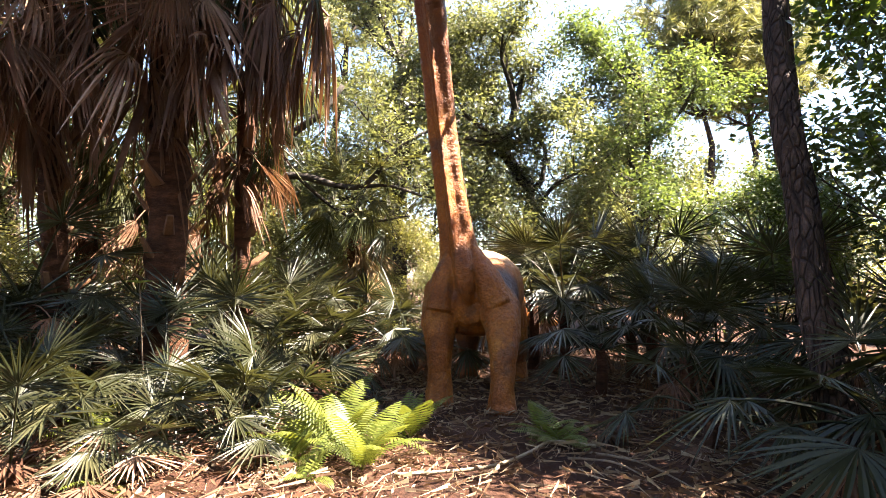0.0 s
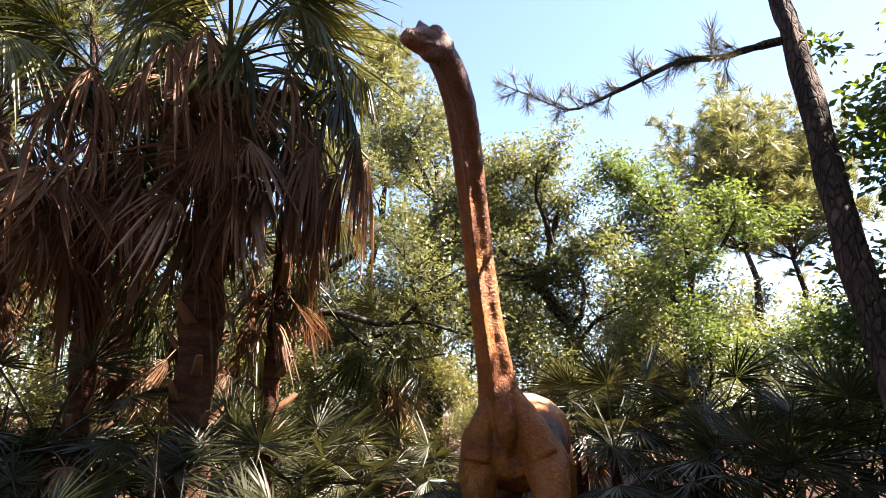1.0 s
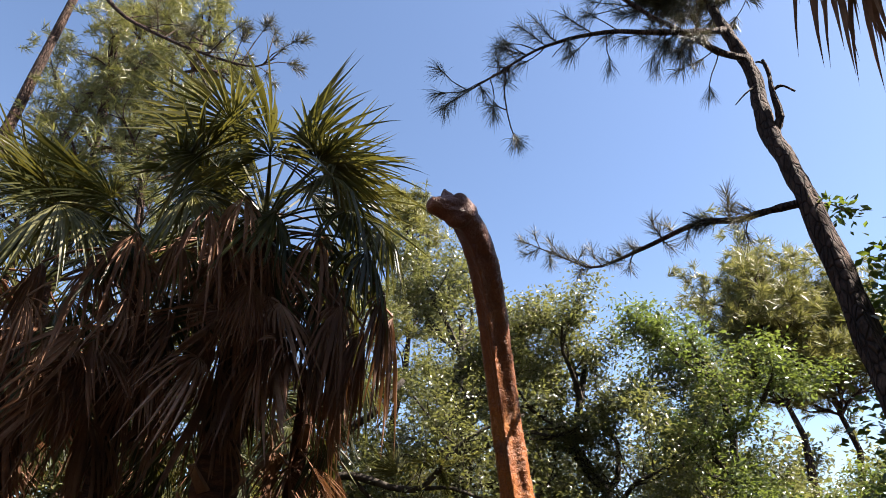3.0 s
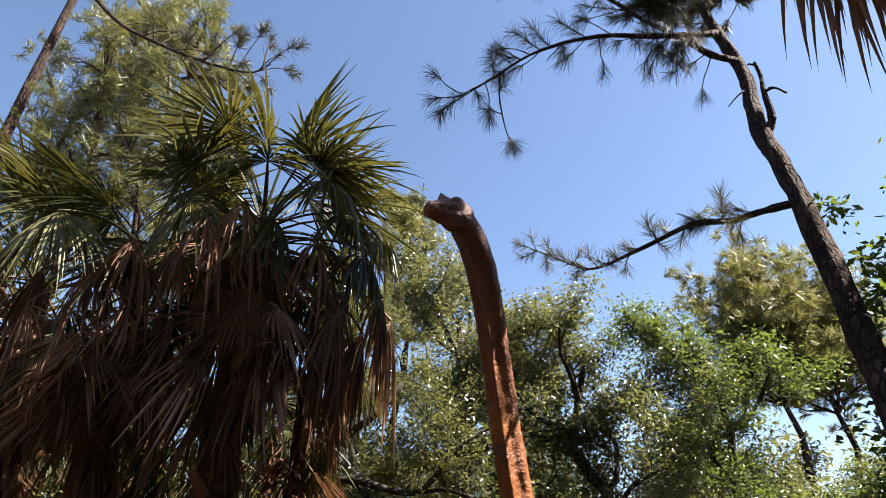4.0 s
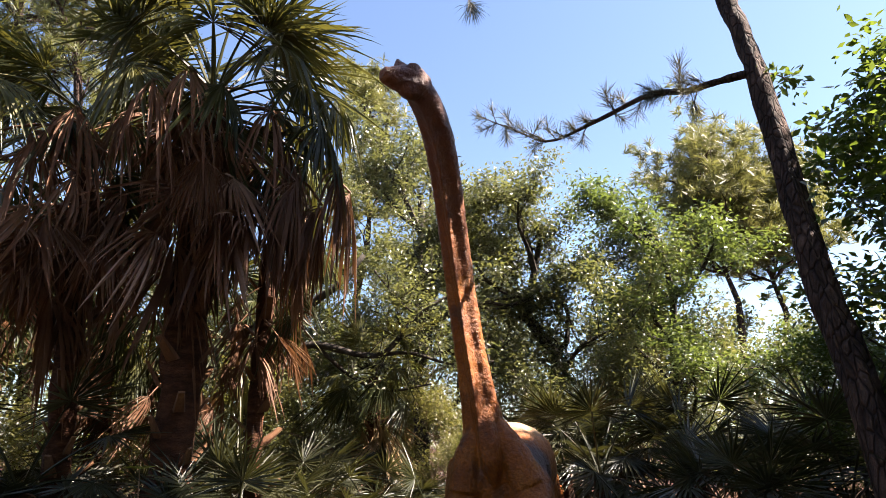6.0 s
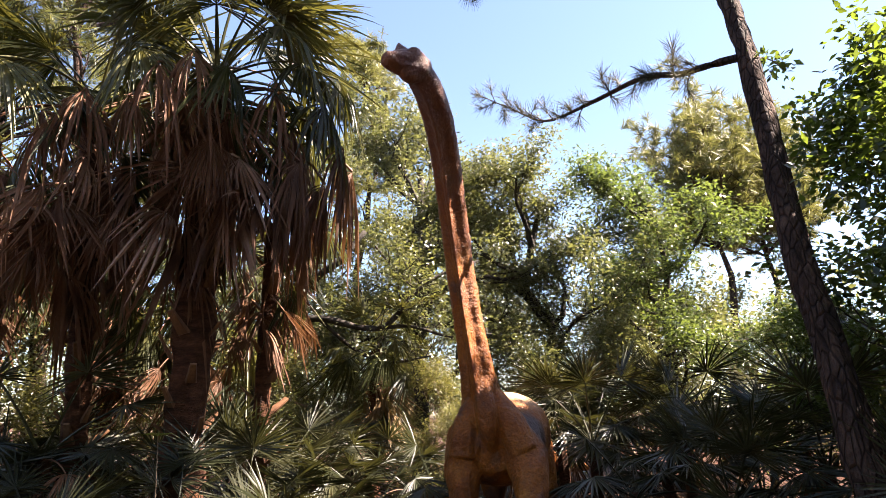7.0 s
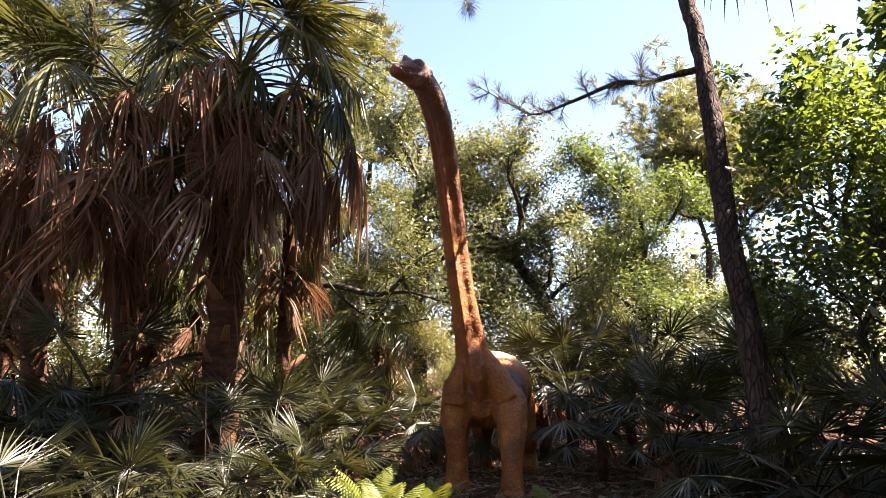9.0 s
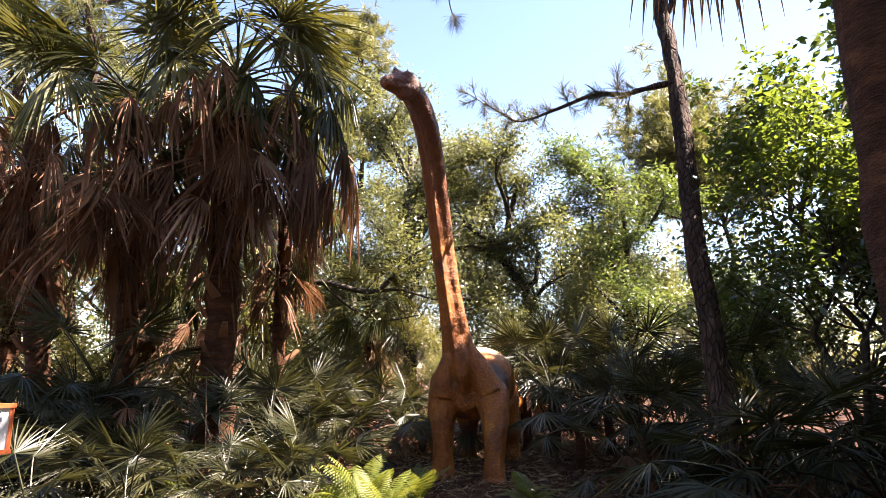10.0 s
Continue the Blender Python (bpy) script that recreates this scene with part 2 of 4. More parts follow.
def curve_points(ctrl, n):
    """Smooth path through control points (Catmull-Rom), n points; works on rows of any length."""
    c = np.array(ctrl, float)
    c = np.vstack([2 * c[0] - c[1], c, 2 * c[-1] - c[-2]])
    out = []
    for s in np.linspace(0, len(ctrl) - 1 - 1e-6, n):
        i, t = int(s), s - int(s)
        p0, p1, p2, p3 = c[i], c[i + 1], c[i + 2], c[i + 3]
        out.append(0.5 * (2 * p1 + (p2 - p0) * t + (2 * p0 - 5 * p1 + 4 * p2 - p3) * t * t + (3 * p1 - p0 - 3 * p2 + p3) * t ** 3))
    return np.array(out)


# ---- fan leaves of palms and palmettos ----
def fan_leaf(name, mat, seed, n=38, spread=125, length=0.95, fused=0.42, petiole=1.0, elev=40, bend=30, sag=0.35, pleat=0.5, ragged=0.12, stalk=0.016, tatter=0.0, fold=0.22):
    """One fan leaf: stalk from the origin, rising at elev degrees along +x and bending down, and n pleated segments."""
    rng = np.random.default_rng(seed)
    steps = 7
    pts, p = [], np.zeros(3)
    for i in range(steps):
        e = radians(elev - bend * i / (steps - 1))
        pts.append(p.copy())
        p = p + np.array((math.cos(e), 0, math.sin(e))) * petiole / (steps - 1)
    hub = pts[-1]
    e = radians(elev - bend * 1.25)
    u, v = np.array((math.cos(e), 0, math.sin(e))), np.array((0, 1.0, 0))
    w = np.cross(u, v)
    vs, fs = tube(pts, [stalk * (1.25 - 0.5 * i / steps) for i in range(steps)], 4, closed=False)
    vs = [np.array(q) for q in vs] + [hub + u * 0.01]
    root = len(vs) - 1
    fs.extend((root - 4 + k, root - 4 + (k + 1) % 4, root) for k in range(4))
    half = radians(spread) / n
    s = np.array((0.02, fused * 0.55, fused, 0.5 * (1 + fused), 0.86, 1.0))
    for i in range(n):
        if rng.random() < tatter:
            continue
        th = radians(spread) * (2 * (i + 0.5) / n - 1) + rng.normal(0, half * 0.25)
        L = length * (0.66 + 0.34 * math.cos(th * 0.62)) * (1 + rng.normal(0, ragged))
        d = math.cos(th) * u + math.sin(th) * v
        across = -math.sin(th) * u + math.cos(th) * v
        # the blade folds a little along its middle, as fan leaves do
        d = d - w * fold * abs(math.sin(th)) + w * rng.normal(0, 0.05)
        g = sag * (1 + rng.normal(0, 0.3))
        pos, o = hub.copy(), len(vs)
        twist = rng.normal(0, 0.25)
        for j in range(1, 6):
            if j:
                step = d / np.linalg.norm(d) + np.array((0, 0, -1.0)) * g * s[j] ** 1.5 * 2
                pos = pos + step / np.linalg.norm(step) * L * (s[j] - s[j - 1])
            r = L * s[j]
            wide = min(r, L * fused) * half * 0.98
            if s[j] > fused:
                wide *= max(0.0, 1 - ((s[j] - fused) / (1 - fused)) ** 1.3)
            if j == 5:
                vs.append(pos)
            else:
                side = across * math.cos(twist * s[j]) + w * math.sin(twist * s[j])
                up = w * pleat * wide
                vs.extend((pos - side * wide + up, pos - up * 0.4, pos + side * wide + up))
        fs.extend(((root, o + 1, o), (root, o + 2, o + 1)))
        for j in range(3):
            a, b = o + 3 * j, o + 3 * j + 3
            fs.extend(((a, a + 1, b + 1, b), (a + 1, a + 2, b + 2, b + 1)))
        a = o + 9
        fs.extend(((a, a + 1, o + 12), (a + 1, a + 2, o + 12)))
    return mesh_of(name, vs, fs, mat)


PALM_UP = [fan_leaf("fan_up", M_PALM, 10 + i, n=32, elev=82 - 9 * i, bend=14 + 8 * i, sag=0.1 + 0.08 * i, petiole=1.1, length=1.15, spread=84, pleat=0.8, ragged=0.16, fold=0.5) for i in range(4)]
PALM_OUT = [fan_leaf("fan_out", M_PALM, 20 + i, n=32, elev=38 - 14 * i, bend=48, sag=1.0, petiole=1.1, length=1.0, spread=112, pleat=0.7, ragged=0.18, fold=0.55) for i in range(4)]
PALM_LOW = [fan_leaf("fan_low", M_PALM, 30 + i, n=30, elev=-4 - 14 * i, bend=46, sag=1.6, petiole=1.0, length=0.95, spread=105, pleat=0.8, ragged=0.2, tatter=0.06, fold=0.6) for i in range(3)]
PALM_DRY = [fan_leaf("fan_dry", M_DEAD, 40 + i, n=30, elev=14 - 20 * i, bend=52 - 5 * i, sag=2.0, petiole=0.95, length=0.9, spread=88, ragged=0.3, tatter=0.16, pleat=0.9, fold=0.6) for i in range(4)]
PALM_HANG = [fan_leaf("fan_hanging", M_DEAD, 50 + i, n=28, elev=-52 - 12 * i, bend=30, sag=2.6, petiole=0.7 + 0.3 * i, length=1.0, spread=70, ragged=0.32, tatter=0.2, pleat=1.0, fold=0.8) for i in range(3)]
# long-stalked fans that arch far out of the crown and hang
REACH_DRY = [fan_leaf("fan_reaching_dry", M_DEAD, 55 + i, n=34, elev=14 - 8 * i, bend=74, sag=2.2, petiole=1.75 - 0.2 * i, length=0.95, spread=85, ragged=0.25, tatter=0.08, pleat=0.9, fold=0.6) for i in range(2)]
REACH_GREEN = [fan_leaf("fan_reaching", M_PALM, 57 + i, n=34, elev=30 - 12 * i, bend=62, sag=1.3, petiole=1.6, length=1.0, spread=105, ragged=0.15, pleat=0.7, fold=0.55) for i in range(2)]
SAW_UP = [fan_leaf("palmetto_fan_up", M_PALMETTO, 60 + i, n=26, spread=108, length=0.5, fused=0.38, petiole=0.75, elev=74 - 8 * i, bend=10 + 5 * i, sag=0.06, pleat=0.55, stalk=0.009) for i in range(4)]
SAW_OUT = [fan_leaf("palmetto_fan_out", M_PALMETTO, 70 + i, n=26, spread=112, length=0.54, fused=0.36, petiole=0.75, elev=46 - 10 * i, bend=38, sag=0.16, pleat=0.5, stalk=0.009) for i in range(4)]
SAW_DRY = [fan_leaf("palmetto_fan_dry", M_DEAD, 80 + i, n=22, spread=85, length=0.46, fused=0.3, petiole=0.6, elev=12 - 20 * i, bend=45, sag=0.9, ragged=0.25, tatter=0.15, stalk=0.008) for i in range(2)]

BOOT = mesh_of("boot", [(-.07, 0, 0), (.07, 0, 0), (.05, .045, .02), (-.05, .045, .02), (-.035, .10, .30), (.035, .10, .30), (.028, .125, .29), (-.028, .125, .29)],
               [(0, 1, 5, 4), (2, 3, 7, 6), (1, 2, 6, 5), (3, 0, 4, 7), (4, 5, 6, 7), (3, 2, 1, 0)], M_BOOT)


STRAW_HANG = [fan_leaf("fan_straw", M_STRAW, 58 + i, n=26, elev=-40 - 12 * i, bend=34, sag=2.6, petiole=0.5 + 0.2 * i, length=1.0, spread=70, ragged=0.3, tatter=0.15, pleat=1.0, fold=0.8) for i in range(3)]


def sabal_palm(label, base, top, radius, seed, up=10, out=16, low=10, dry=14, hang=10, size=1.0, boots=34, group="sabal palms", lean_mid=0.0, hanging=PALM_HANG):
    """Cabbage palm: trunk with leaf-base boots, green fans above, a skirt of dry ones below."""
    rng = random.Random(seed)
    b, t = Vector(base), Vector(top)
    palm = thing("sabal_palm", label, "palm tree", pose(*base), group)
    mid = (t - b) * 0.5 + Vector((lean_mid, 0, 0))
    path = curve_points([(0, 0, -0.1), tuple(mid), tuple(t - b)], 22)
    radii = [radius * (1.18 - 0.35 * min(1, i / 5.0) + 0.06 * math.sin(i * 2.1 + seed)) for i in range(22)]
    part("trunk", mesh_of("palm_trunk", *tube(path, radii, 14, 0.25, seed), M_PALMBARK, smooth=True), palm)
    for i in range(boots):
        f = 0.15 + 0.83 * i / boots
        c = Vector(path[int(f * 21)])
        a = i * 137.5
        m = Matrix.Translation(c) @ pose(0, 0, 0, 0, 0, a) @ pose(0, radius * 0.72, 0, -rng.uniform(10, 34), rng.uniform(-22, 22), 0) @ Matrix.Scale(rng.uniform(0.6, 1.35), 4)
        part("boot", BOOT, palm, m=m)
    head = Vector(path[-1])
    for kind, count, z in ((PALM_UP, up, 0.12), (PALM_OUT, out, 0.0), (PALM_LOW, low, -0.12), (PALM_DRY, dry, -0.05), (hanging, hang, -0.5)):
        for i in range(count):
            a = 360.0 * i / max(1, count) + rng.uniform(-22, 22) + seed * 31
            m = Matrix.Translation(head + Vector((0, 0, z + rng.uniform(-0.2, 0.15) - (rng.random() * 1.5 - 0.25 if kind is PALM_DRY else rng.random() * 0.4 if kind is hanging else 0)))) @ pose(0, 0, 0, 0, 0, a) @ pose(0, 0, 0, rng.uniform(-45, 45), rng.uniform(-16, 16), 0) @ Matrix.Scale(size * rng.uniform(0.72, 1.12) * (0.84 if kind in (PALM_DRY, hanging) else 1.0), 4)
            part("dry_frond" if kind in (PALM_DRY, hanging) else "frond", rng.choice(kind), palm, m=m)
    return palm


def saw_palmetto(label, x, y, seed, fans=9, size=1.0, dry=2, z=0.0, group="saw palmettos", stem=0.0):
    rng = random.Random(seed)
    clump = thing("saw_palmetto", label, "palmetto", pose(x, y, z), group)
    stump = tube([(0, 0, -0.05), (0.03, 0.02, 0.12 + stem * 0.5), (0.0, 0.05, 0.2 + stem)], [0.07 * size, 0.065 * size, 0.05 * size], 7, 0.3, seed)
    part("stem", mesh_of("palmetto_stem", *stump, M_PALMBARK), clump)
    for i in range(fans):
        kind = SAW_UP if rng.random() < 0.45 else SAW_OUT
        a = 360.0 * i / fans + rng.uniform(-25, 25)
        m = pose(0, 0, 0.12 + stem, 0, 0, a) @ pose(0, 0, 0, rng.uniform(-20, 20), rng.uniform(-8, 10), 0) @ Matrix.Scale(size * rng.uniform(0.75, 1.15), 4)
        part("fan_leaf", rng.choice(kind), clump, m=m)
    for i in range(dry):
        m = pose(0, 0, 0.1 + stem, 0, 0, rng.uniform(0, 360)) @ Matrix.Scale(size * rng.uniform(0.8, 1.1), 4)
        part("dry_fan", rng.choice(SAW_DRY), clump, m=m)
    return clump


# ---- ferns ----
def fern_frond(seed, pairs=19, length=0.62, elev=62, bend=75):
    rng = np.random.default_rng(seed)
    n = pairs + 3
    pts, p = [], np.zeros(3)
    dirs = []
    for i in range(n):
        e = radians(elev - bend * (i / n) ** 1.2)
        d = np.array((math.cos(e), 0, math.sin(e)))
        pts.append(p.copy())
        dirs.append(d)
        p = p + d * length / n
    vs, fs = tube(pts, [0.004 * (1.2 - i / n) for i in range(n)], 3)
    vs = [np.array(v) for v in vs]
    for i in range(3, n):
        f = (i - 3) / (n - 3)
        L = length * 0.2 * (math.sin(math.pi * min(1, 0.18 + 0.85 * f)) ** 0.8 + 0.06) * rng.uniform(0.85, 1.1)
        wd = length / n * 0.36
        for side in (-1, 1):
            d, q = dirs[i], np.cross(dirs[i], (0, 1.0, 0))
            out = np.array((0, side * 1.0, 0)) * 0.93 + d * 0.34 + np.array((0, 0, -1)) * 0.12
            o, base = len(vs), pts[i]
            for r, k in ((0.0, 0.7), (0.45, 1.0), (0.8, 0.6)):
                c = base + out * L * r + np.array((0, 0, -0.12 * L * r * r))
                vs.extend((c - d * wd * k, c + d * wd * k))
            vs.append(base + out * L + np.array((0, 0, -0.14 * L)))
            fs.extend(((o, o + 1, o + 3, o + 2), (o + 2, o + 3, o + 5, o + 4), (o + 4, o + 5, o + 6)))
    return mesh_of("fern_frond", vs, fs, M_FERN)


FERN = [fern_frond(100 + i, pairs=23, length=0.78, elev=78 - 9 * i, bend=52 + 9 * i) for i in range(5)]


def fern(label, x, y, seed, fronds=10, size=1.0):
    rng = random.Random(seed)
    f = thing("fern", label, "fern", pose(x, y, 0.0), "ferns")
    for i in range(fronds):
        m = pose(0, 0, 0, 0, 0, 360 * i / fronds + rng.uniform(-25, 25)) @ pose(0, 0, 0, rng.uniform(-15, 15), 0, 0) @ Matrix.Scale(size * rng.uniform(0.7, 1.15), 4)
        part("frond", rng.choice(FERN), f, m=m)
    return f


# ---- broad-leaved trees ----
def leaf_cloud(centres, radii, per, leaf, rng, mat, narrow=0.42, flat=0.75, hang=0.25):
    """Many single folded leaves round the clump centres."""
    c = np.repeat(np.array(centres, float), per, axis=0)
    r = np.repeat(np.array(radii, float), per)[:, None]
    n = len(c)
    p = c + np.clip(rng.normal(0, 0.46, (n, 3)), -0.95, 0.95) * r * np.array((1, 1, flat))
    d = rng.normal(0, 1, (n, 3)) + (p - c) / r * 0.8
    d[:, 2] = d[:, 2] * 0.6 - hang
    d /= np.linalg.norm(d, axis=1)[:, None]
    up = rng.normal(0, 0.55, (n, 3)) + np.array((0.2, 0, 0.9))
    s = np.cross(d, up)
    s /= np.linalg.norm(s, axis=1)[:, None] + 1e-9
    nn = np.cross(s, d)
    L = (leaf * rng.uniform(0.6, 1.25, n))[:, None]
    W = L * narrow * 0.5
    v = np.empty((n, 4, 3))
    v[:, 0] = p
    v[:, 1] = p + d * L * 0.5 + s * W + nn * W * 0.35
    v[:, 2] = p + d * L
    v[:, 3] = p + d * L * 0.5 - s * W + nn * W * 0.35
    me = bpy.data.meshes.new("leaves")
    me.vertices.add(n * 4)
    me.vertices.foreach_set("co", v.ravel())
    idx = np.arange(n)[:, None] * 4
    tri = np.concatenate([idx + np.array((0, 1, 2)), idx + np.array((0, 2, 3))], 1).ravel()
    me.loops.add(n * 6)
    me.loops.foreach_set("vertex_index", tri.astype(np.int32))
    me.polygons.add(n * 2)
    me.polygons.foreach_set("loop_start", np.arange(n * 2, dtype=np.int32) * 3)
    me.materials.append(mat)
    me.update(calc_edges=True)
    me.validate()
    return me


def grow(start, direction, length, radius, rng, depth, tips, pieces, spread=0.6, rise=0.15, wander=0.22):
    n = 7
    p, d = Vector(start), Vector(direction).normalized()
    pts, rad = [p.copy()], [radius]
    for i in range(1, n):
        d = (d + Vector((rng.gauss(0, wander), rng.gauss(0, wander), rng.gauss(0, wander) + rise))).normalized()
        p = p + d * length / (n - 1)
        pts.append(p.copy())
        rad.append(radius * (1 - 0.68 * i / (n - 1)))
        if depth > 0 and i >= 2 and (i % 2 == 0 or depth > 1):
            side = (d + Vector((rng.uniform(-1, 1), rng.uniform(-1, 1), rng.uniform(-0.4, 0.8))) * spread * 1.6).normalized()
            grow(p, side, length * rng.uniform(0.42, 0.65), rad[-1] * 0.62, rng, depth - 1, tips, pieces, spread, rise, wander)
    if depth <= 1:
        tips.extend((pts[-1], pts[-3], pts[3]))
    pieces.append(tube(pts, rad, 7 if radius > 0.05 else 3, 0.25, rng.random() * 9, closed=False))


def broad_tree(name, label, category, m, seed, height, trunk_r, limbs, limb_len, leaf, per, clump, mat, bark=M_OAKBARK, fork=0.35, spread=0.6, group="", rise=0.15, narrow=0.42, trunks=1):
    rng = random.Random(seed)
    nrng = np.random.default_rng(seed)
    tree = thing(name, label, category, m, group)
    tips = []
    for k in range(trunks):
        foot = Vector((rng.uniform(-0.3, 0.3) * (trunks > 1), rng.uniform(-0.3, 0.3) * (trunks > 1), -0.15))
        pts = [foot + Vector((rng.gauss(0, 0.05) * i + (foot.x * 0.5 * i if trunks > 1 else 0), rng.gauss(0, 0.05) * i, height * 0.8 * i / 7)) for i in range(8)]
        part("trunk", mesh_of("trunk", *tube(pts, [trunk_r * (1.15 - 0.11 * i) for i in range(8)], 10, 0.25, seed), bark, smooth=True), tree)
        for i in range(limbs):
            f = fork + (1 - fork) * (i + 0.5) / limbs
            at = pts[min(7, int(f * 7))]
            a = radians(i * 137.5 + rng.uniform(-25, 25))
            pieces = []
            grow(at, (math.cos(a), math.sin(a), 0.25 + 0.9 * f * f), limb_len * (1.15 - 0.5 * f), trunk_r * 0.45, rng, 2, tips, pieces, spread, rise)
            part("branch", mesh_of("branch", *merge(pieces), bark), tree)
    cen = [tuple(t) for t in tips]
    rad = [clump * rng.uniform(0.7, 1.3) for _ in cen]
    part("crown", leaf_cloud(cen, rad, per, leaf, nrng, mat, narrow), tree)
    return tree


# ---- pines ----
def needle_tufts(places, rng, count, length, thick, mat, droop=0.3):
    """Bunches of single needles round shoot ends; places: position and shoot direction."""
    p = np.repeat(np.array([tuple(a) for a, _ in places], float), count, axis=0)
    d = np.repeat(np.array([tuple(b) for _, b in places], float), count, axis=0)
    d /= np.linalg.norm(d, axis=1)[:, None] + 1e-9
    n = len(p)
    q = rng.normal(0, 1, (n, 3))
    q = q / np.linalg.norm(q, axis=1)[:, None] + d * 1.15 + np.array((0, 0, -droop))
    q /= np.linalg.norm(q, axis=1)[:, None]
    s = np.cross(q, rng.normal(0, 1, (n, 3)))
    s = s / (np.linalg.norm(s, axis=1)[:, None] + 1e-9) * thick
    a = p - d * rng.uniform(0, 0.7, (n, 1)) * length
    L = length * rng.uniform(0.7, 1.1, (n, 1))
    mid = a + q * L * 0.6
    v = np.stack((a - s, a + s, mid + s, mid - s, a + q * L + np.array((0, 0, -droop * 0.3)) * L), 1).reshape(-1, 3)
    o = np.arange(n) * 5
    fs = [f for k in o.tolist() for f in ((k, k + 1, k + 2, k + 3), (k + 3, k + 2, k + 4))]
    return mesh_of("needles", v.tolist(), fs, mat)


def far_pine(label, m, seed, height, trunk_r, limbs=13, limb_len=2.4, bare=0.45, tufts=26, length=0.3, taper=0.75):
    rng = random.Random(seed)
    nrng = np.random.default_rng(seed)
    tree = thing("pine_tree", label, "pine tree", m, "background pines")
    pts = [(rng.gauss(0, 0.04) * i, rng.gauss(0, 0.04) * i, -0.2 + height * i / 9) for i in range(10)]
    part("trunk", mesh_of("pine_trunk", *tube(pts, [trunk_r * (1.1 - 0.1 * i) for i in range(10)], 10, 0.2, seed), M_PINEBARK, smooth=True), tree)
    places = []
    for i in range(limbs):
        f = bare + (1 - bare) * (i + 0.3) / limbs
        a = radians(i * 137.5 + rng.uniform(-20, 20))
        at = Vector(pts[min(9, int(round(f * 9)))])
        tips, pieces = [], []
        grow(at, (math.cos(a), math.sin(a), 0.3 + 0.5 * f), limb_len * (1.2 - taper * f), trunk_r * 0.3, rng, 2, tips, pieces, 0.7, 0.1, 0.28)
        part("branch", mesh_of("pine_branch", *merge(pieces), M_PINEBARK), tree)
        for t in tips:
            if rng.random() < 0.9:
                q = Vector((rng.gauss(0, 0.12), rng.gauss(0, 0.12), rng.gauss(0, 0.12)))
                places.append((tuple(t + q), (rng.uniform(-1, 1), rng.uniform(-1, 1), rng.uniform(0, 1))))
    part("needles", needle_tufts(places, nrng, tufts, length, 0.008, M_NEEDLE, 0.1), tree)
    return tree


# ---- ground: one sheet to the horizon ----
def ground_height(x, y):
    return 0.05 * noise.noise(Vector((x * 0.7, y * 0.7, 0))) + 0.02 * noise.noise(Vector((x * 2.5, y * 2.5, 3)))


axis_x = np.sinh(np.linspace(-6.2, 6.2, 151)) * 1.6
axis_y = np.sinh(np.linspace(-6.2, 6.2, 151)) * 1.6 + 5.0
gv = [(x, y, ground_height(x, y) if abs(x) < 30 and abs(y) < 40 else 0.0) for y in axis_y for x in axis_x]
gf = [(j * 151 + i, j * 151 + i + 1, (j + 1) * 151 + i + 1, (j + 1) * 151 + i) for j in range(150) for i in range(150)]
thing("ground", "reddish brown forest soil under leaf litter", "ground", kind="structure", data=mesh_of("ground", gv, gf, M_SOIL, smooth=True))

rng = np.random.default_rng(5)
cx, cy = rng.uniform(-7, 6, 700), rng.uniform(-4, 13, 700)
litter = leaf_cloud([(a, b, 0.05 + ground_height(a, b)) for a, b in zip(cx, cy)], np.full(700, 0.8), 30, 0.065, rng, M_LITTER, 0.4, 0.03, 0.0)
thing("leaf_litter", "dry tan and brown leaves strewn over the soil", "leaf litter", kind="stuff", data=litter)
straw_v, straw_f = [], []
for i in range(9000):
    a, b = rng.uniform(-5.5, 4.5), rng.uniform(2.4, 9.5)
    t, L = rng.uniform(0, math.pi), rng.uniform(0.1, 0.26)
    z = 0.03 + ground_height(a, b) + rng.uniform(0, 0.05)
    o = len(straw_v)
    dx, dy = math.cos(t) * L, math.sin(t) * L
    nx, ny = -math.sin(t) * 0.0022, math.cos(t) * 0.0022
    straw_v.extend(((a - nx, b - ny, z), (a + nx, b + ny, z), (a + dx + nx, b + dy + ny, z + rng.uniform(-0.02, 0.05)), (a + dx - nx, b + dy - ny, z + 0.012)))
    straw_f.append((o, o + 1, o + 2, o + 3))
thing("pine_straw", "fallen brown pine needles on the soil", "pine straw", kind="stuff", data=mesh_of("pine_straw", straw_v, straw_f, M_LITTER))


# ---- the long-necked dinosaur statue ----
def ellipsoid(c, r, seg=20, rings=12, turn=None):
    vs, fs = [], []
    for i in range(rings + 1):
        ph = math.pi * i / rings
        for k in range(seg):
            t = 2 * math.pi * k / seg
            v = Vector((r[0] * math.sin(ph) * math.cos(t), r[1] * math.sin(ph) * math.sin(t), r[2] * math.cos(ph)))
            if turn:
                v = turn @ v
            vs.append(Vector(c) + v)
    for i in range(rings):
        for k in range(seg):
            q = (k + 1) % seg
            fs.append((i * seg + k, (i + 1) * seg + k, (i + 1) * seg + q, i * seg + q))
    return vs, fs


def neck_section(t, f):
    """A tendon ridge down the front of the neck with a shallow furrow each side."""
    a = (t - 0.0) % (2 * math.pi)
    front = math.atan2(math.sin(a - NECK_FRONT), math.cos(a - NECK_FRONT))
    ridge = 0.42 * math.exp(-(front / 0.13) ** 2) - 0.17 * math.exp(-((abs(front) - 0.55) / 0.3) ** 2)
    back = 0.10 * math.exp(-((abs(front) - math.pi) / 0.3) ** 2)
    return 1 + (ridge + back) * (1 if f > 0.12 else f / 0.12) * (1 if f < 0.75 else max(0.25, (1 - f) / 0.25))


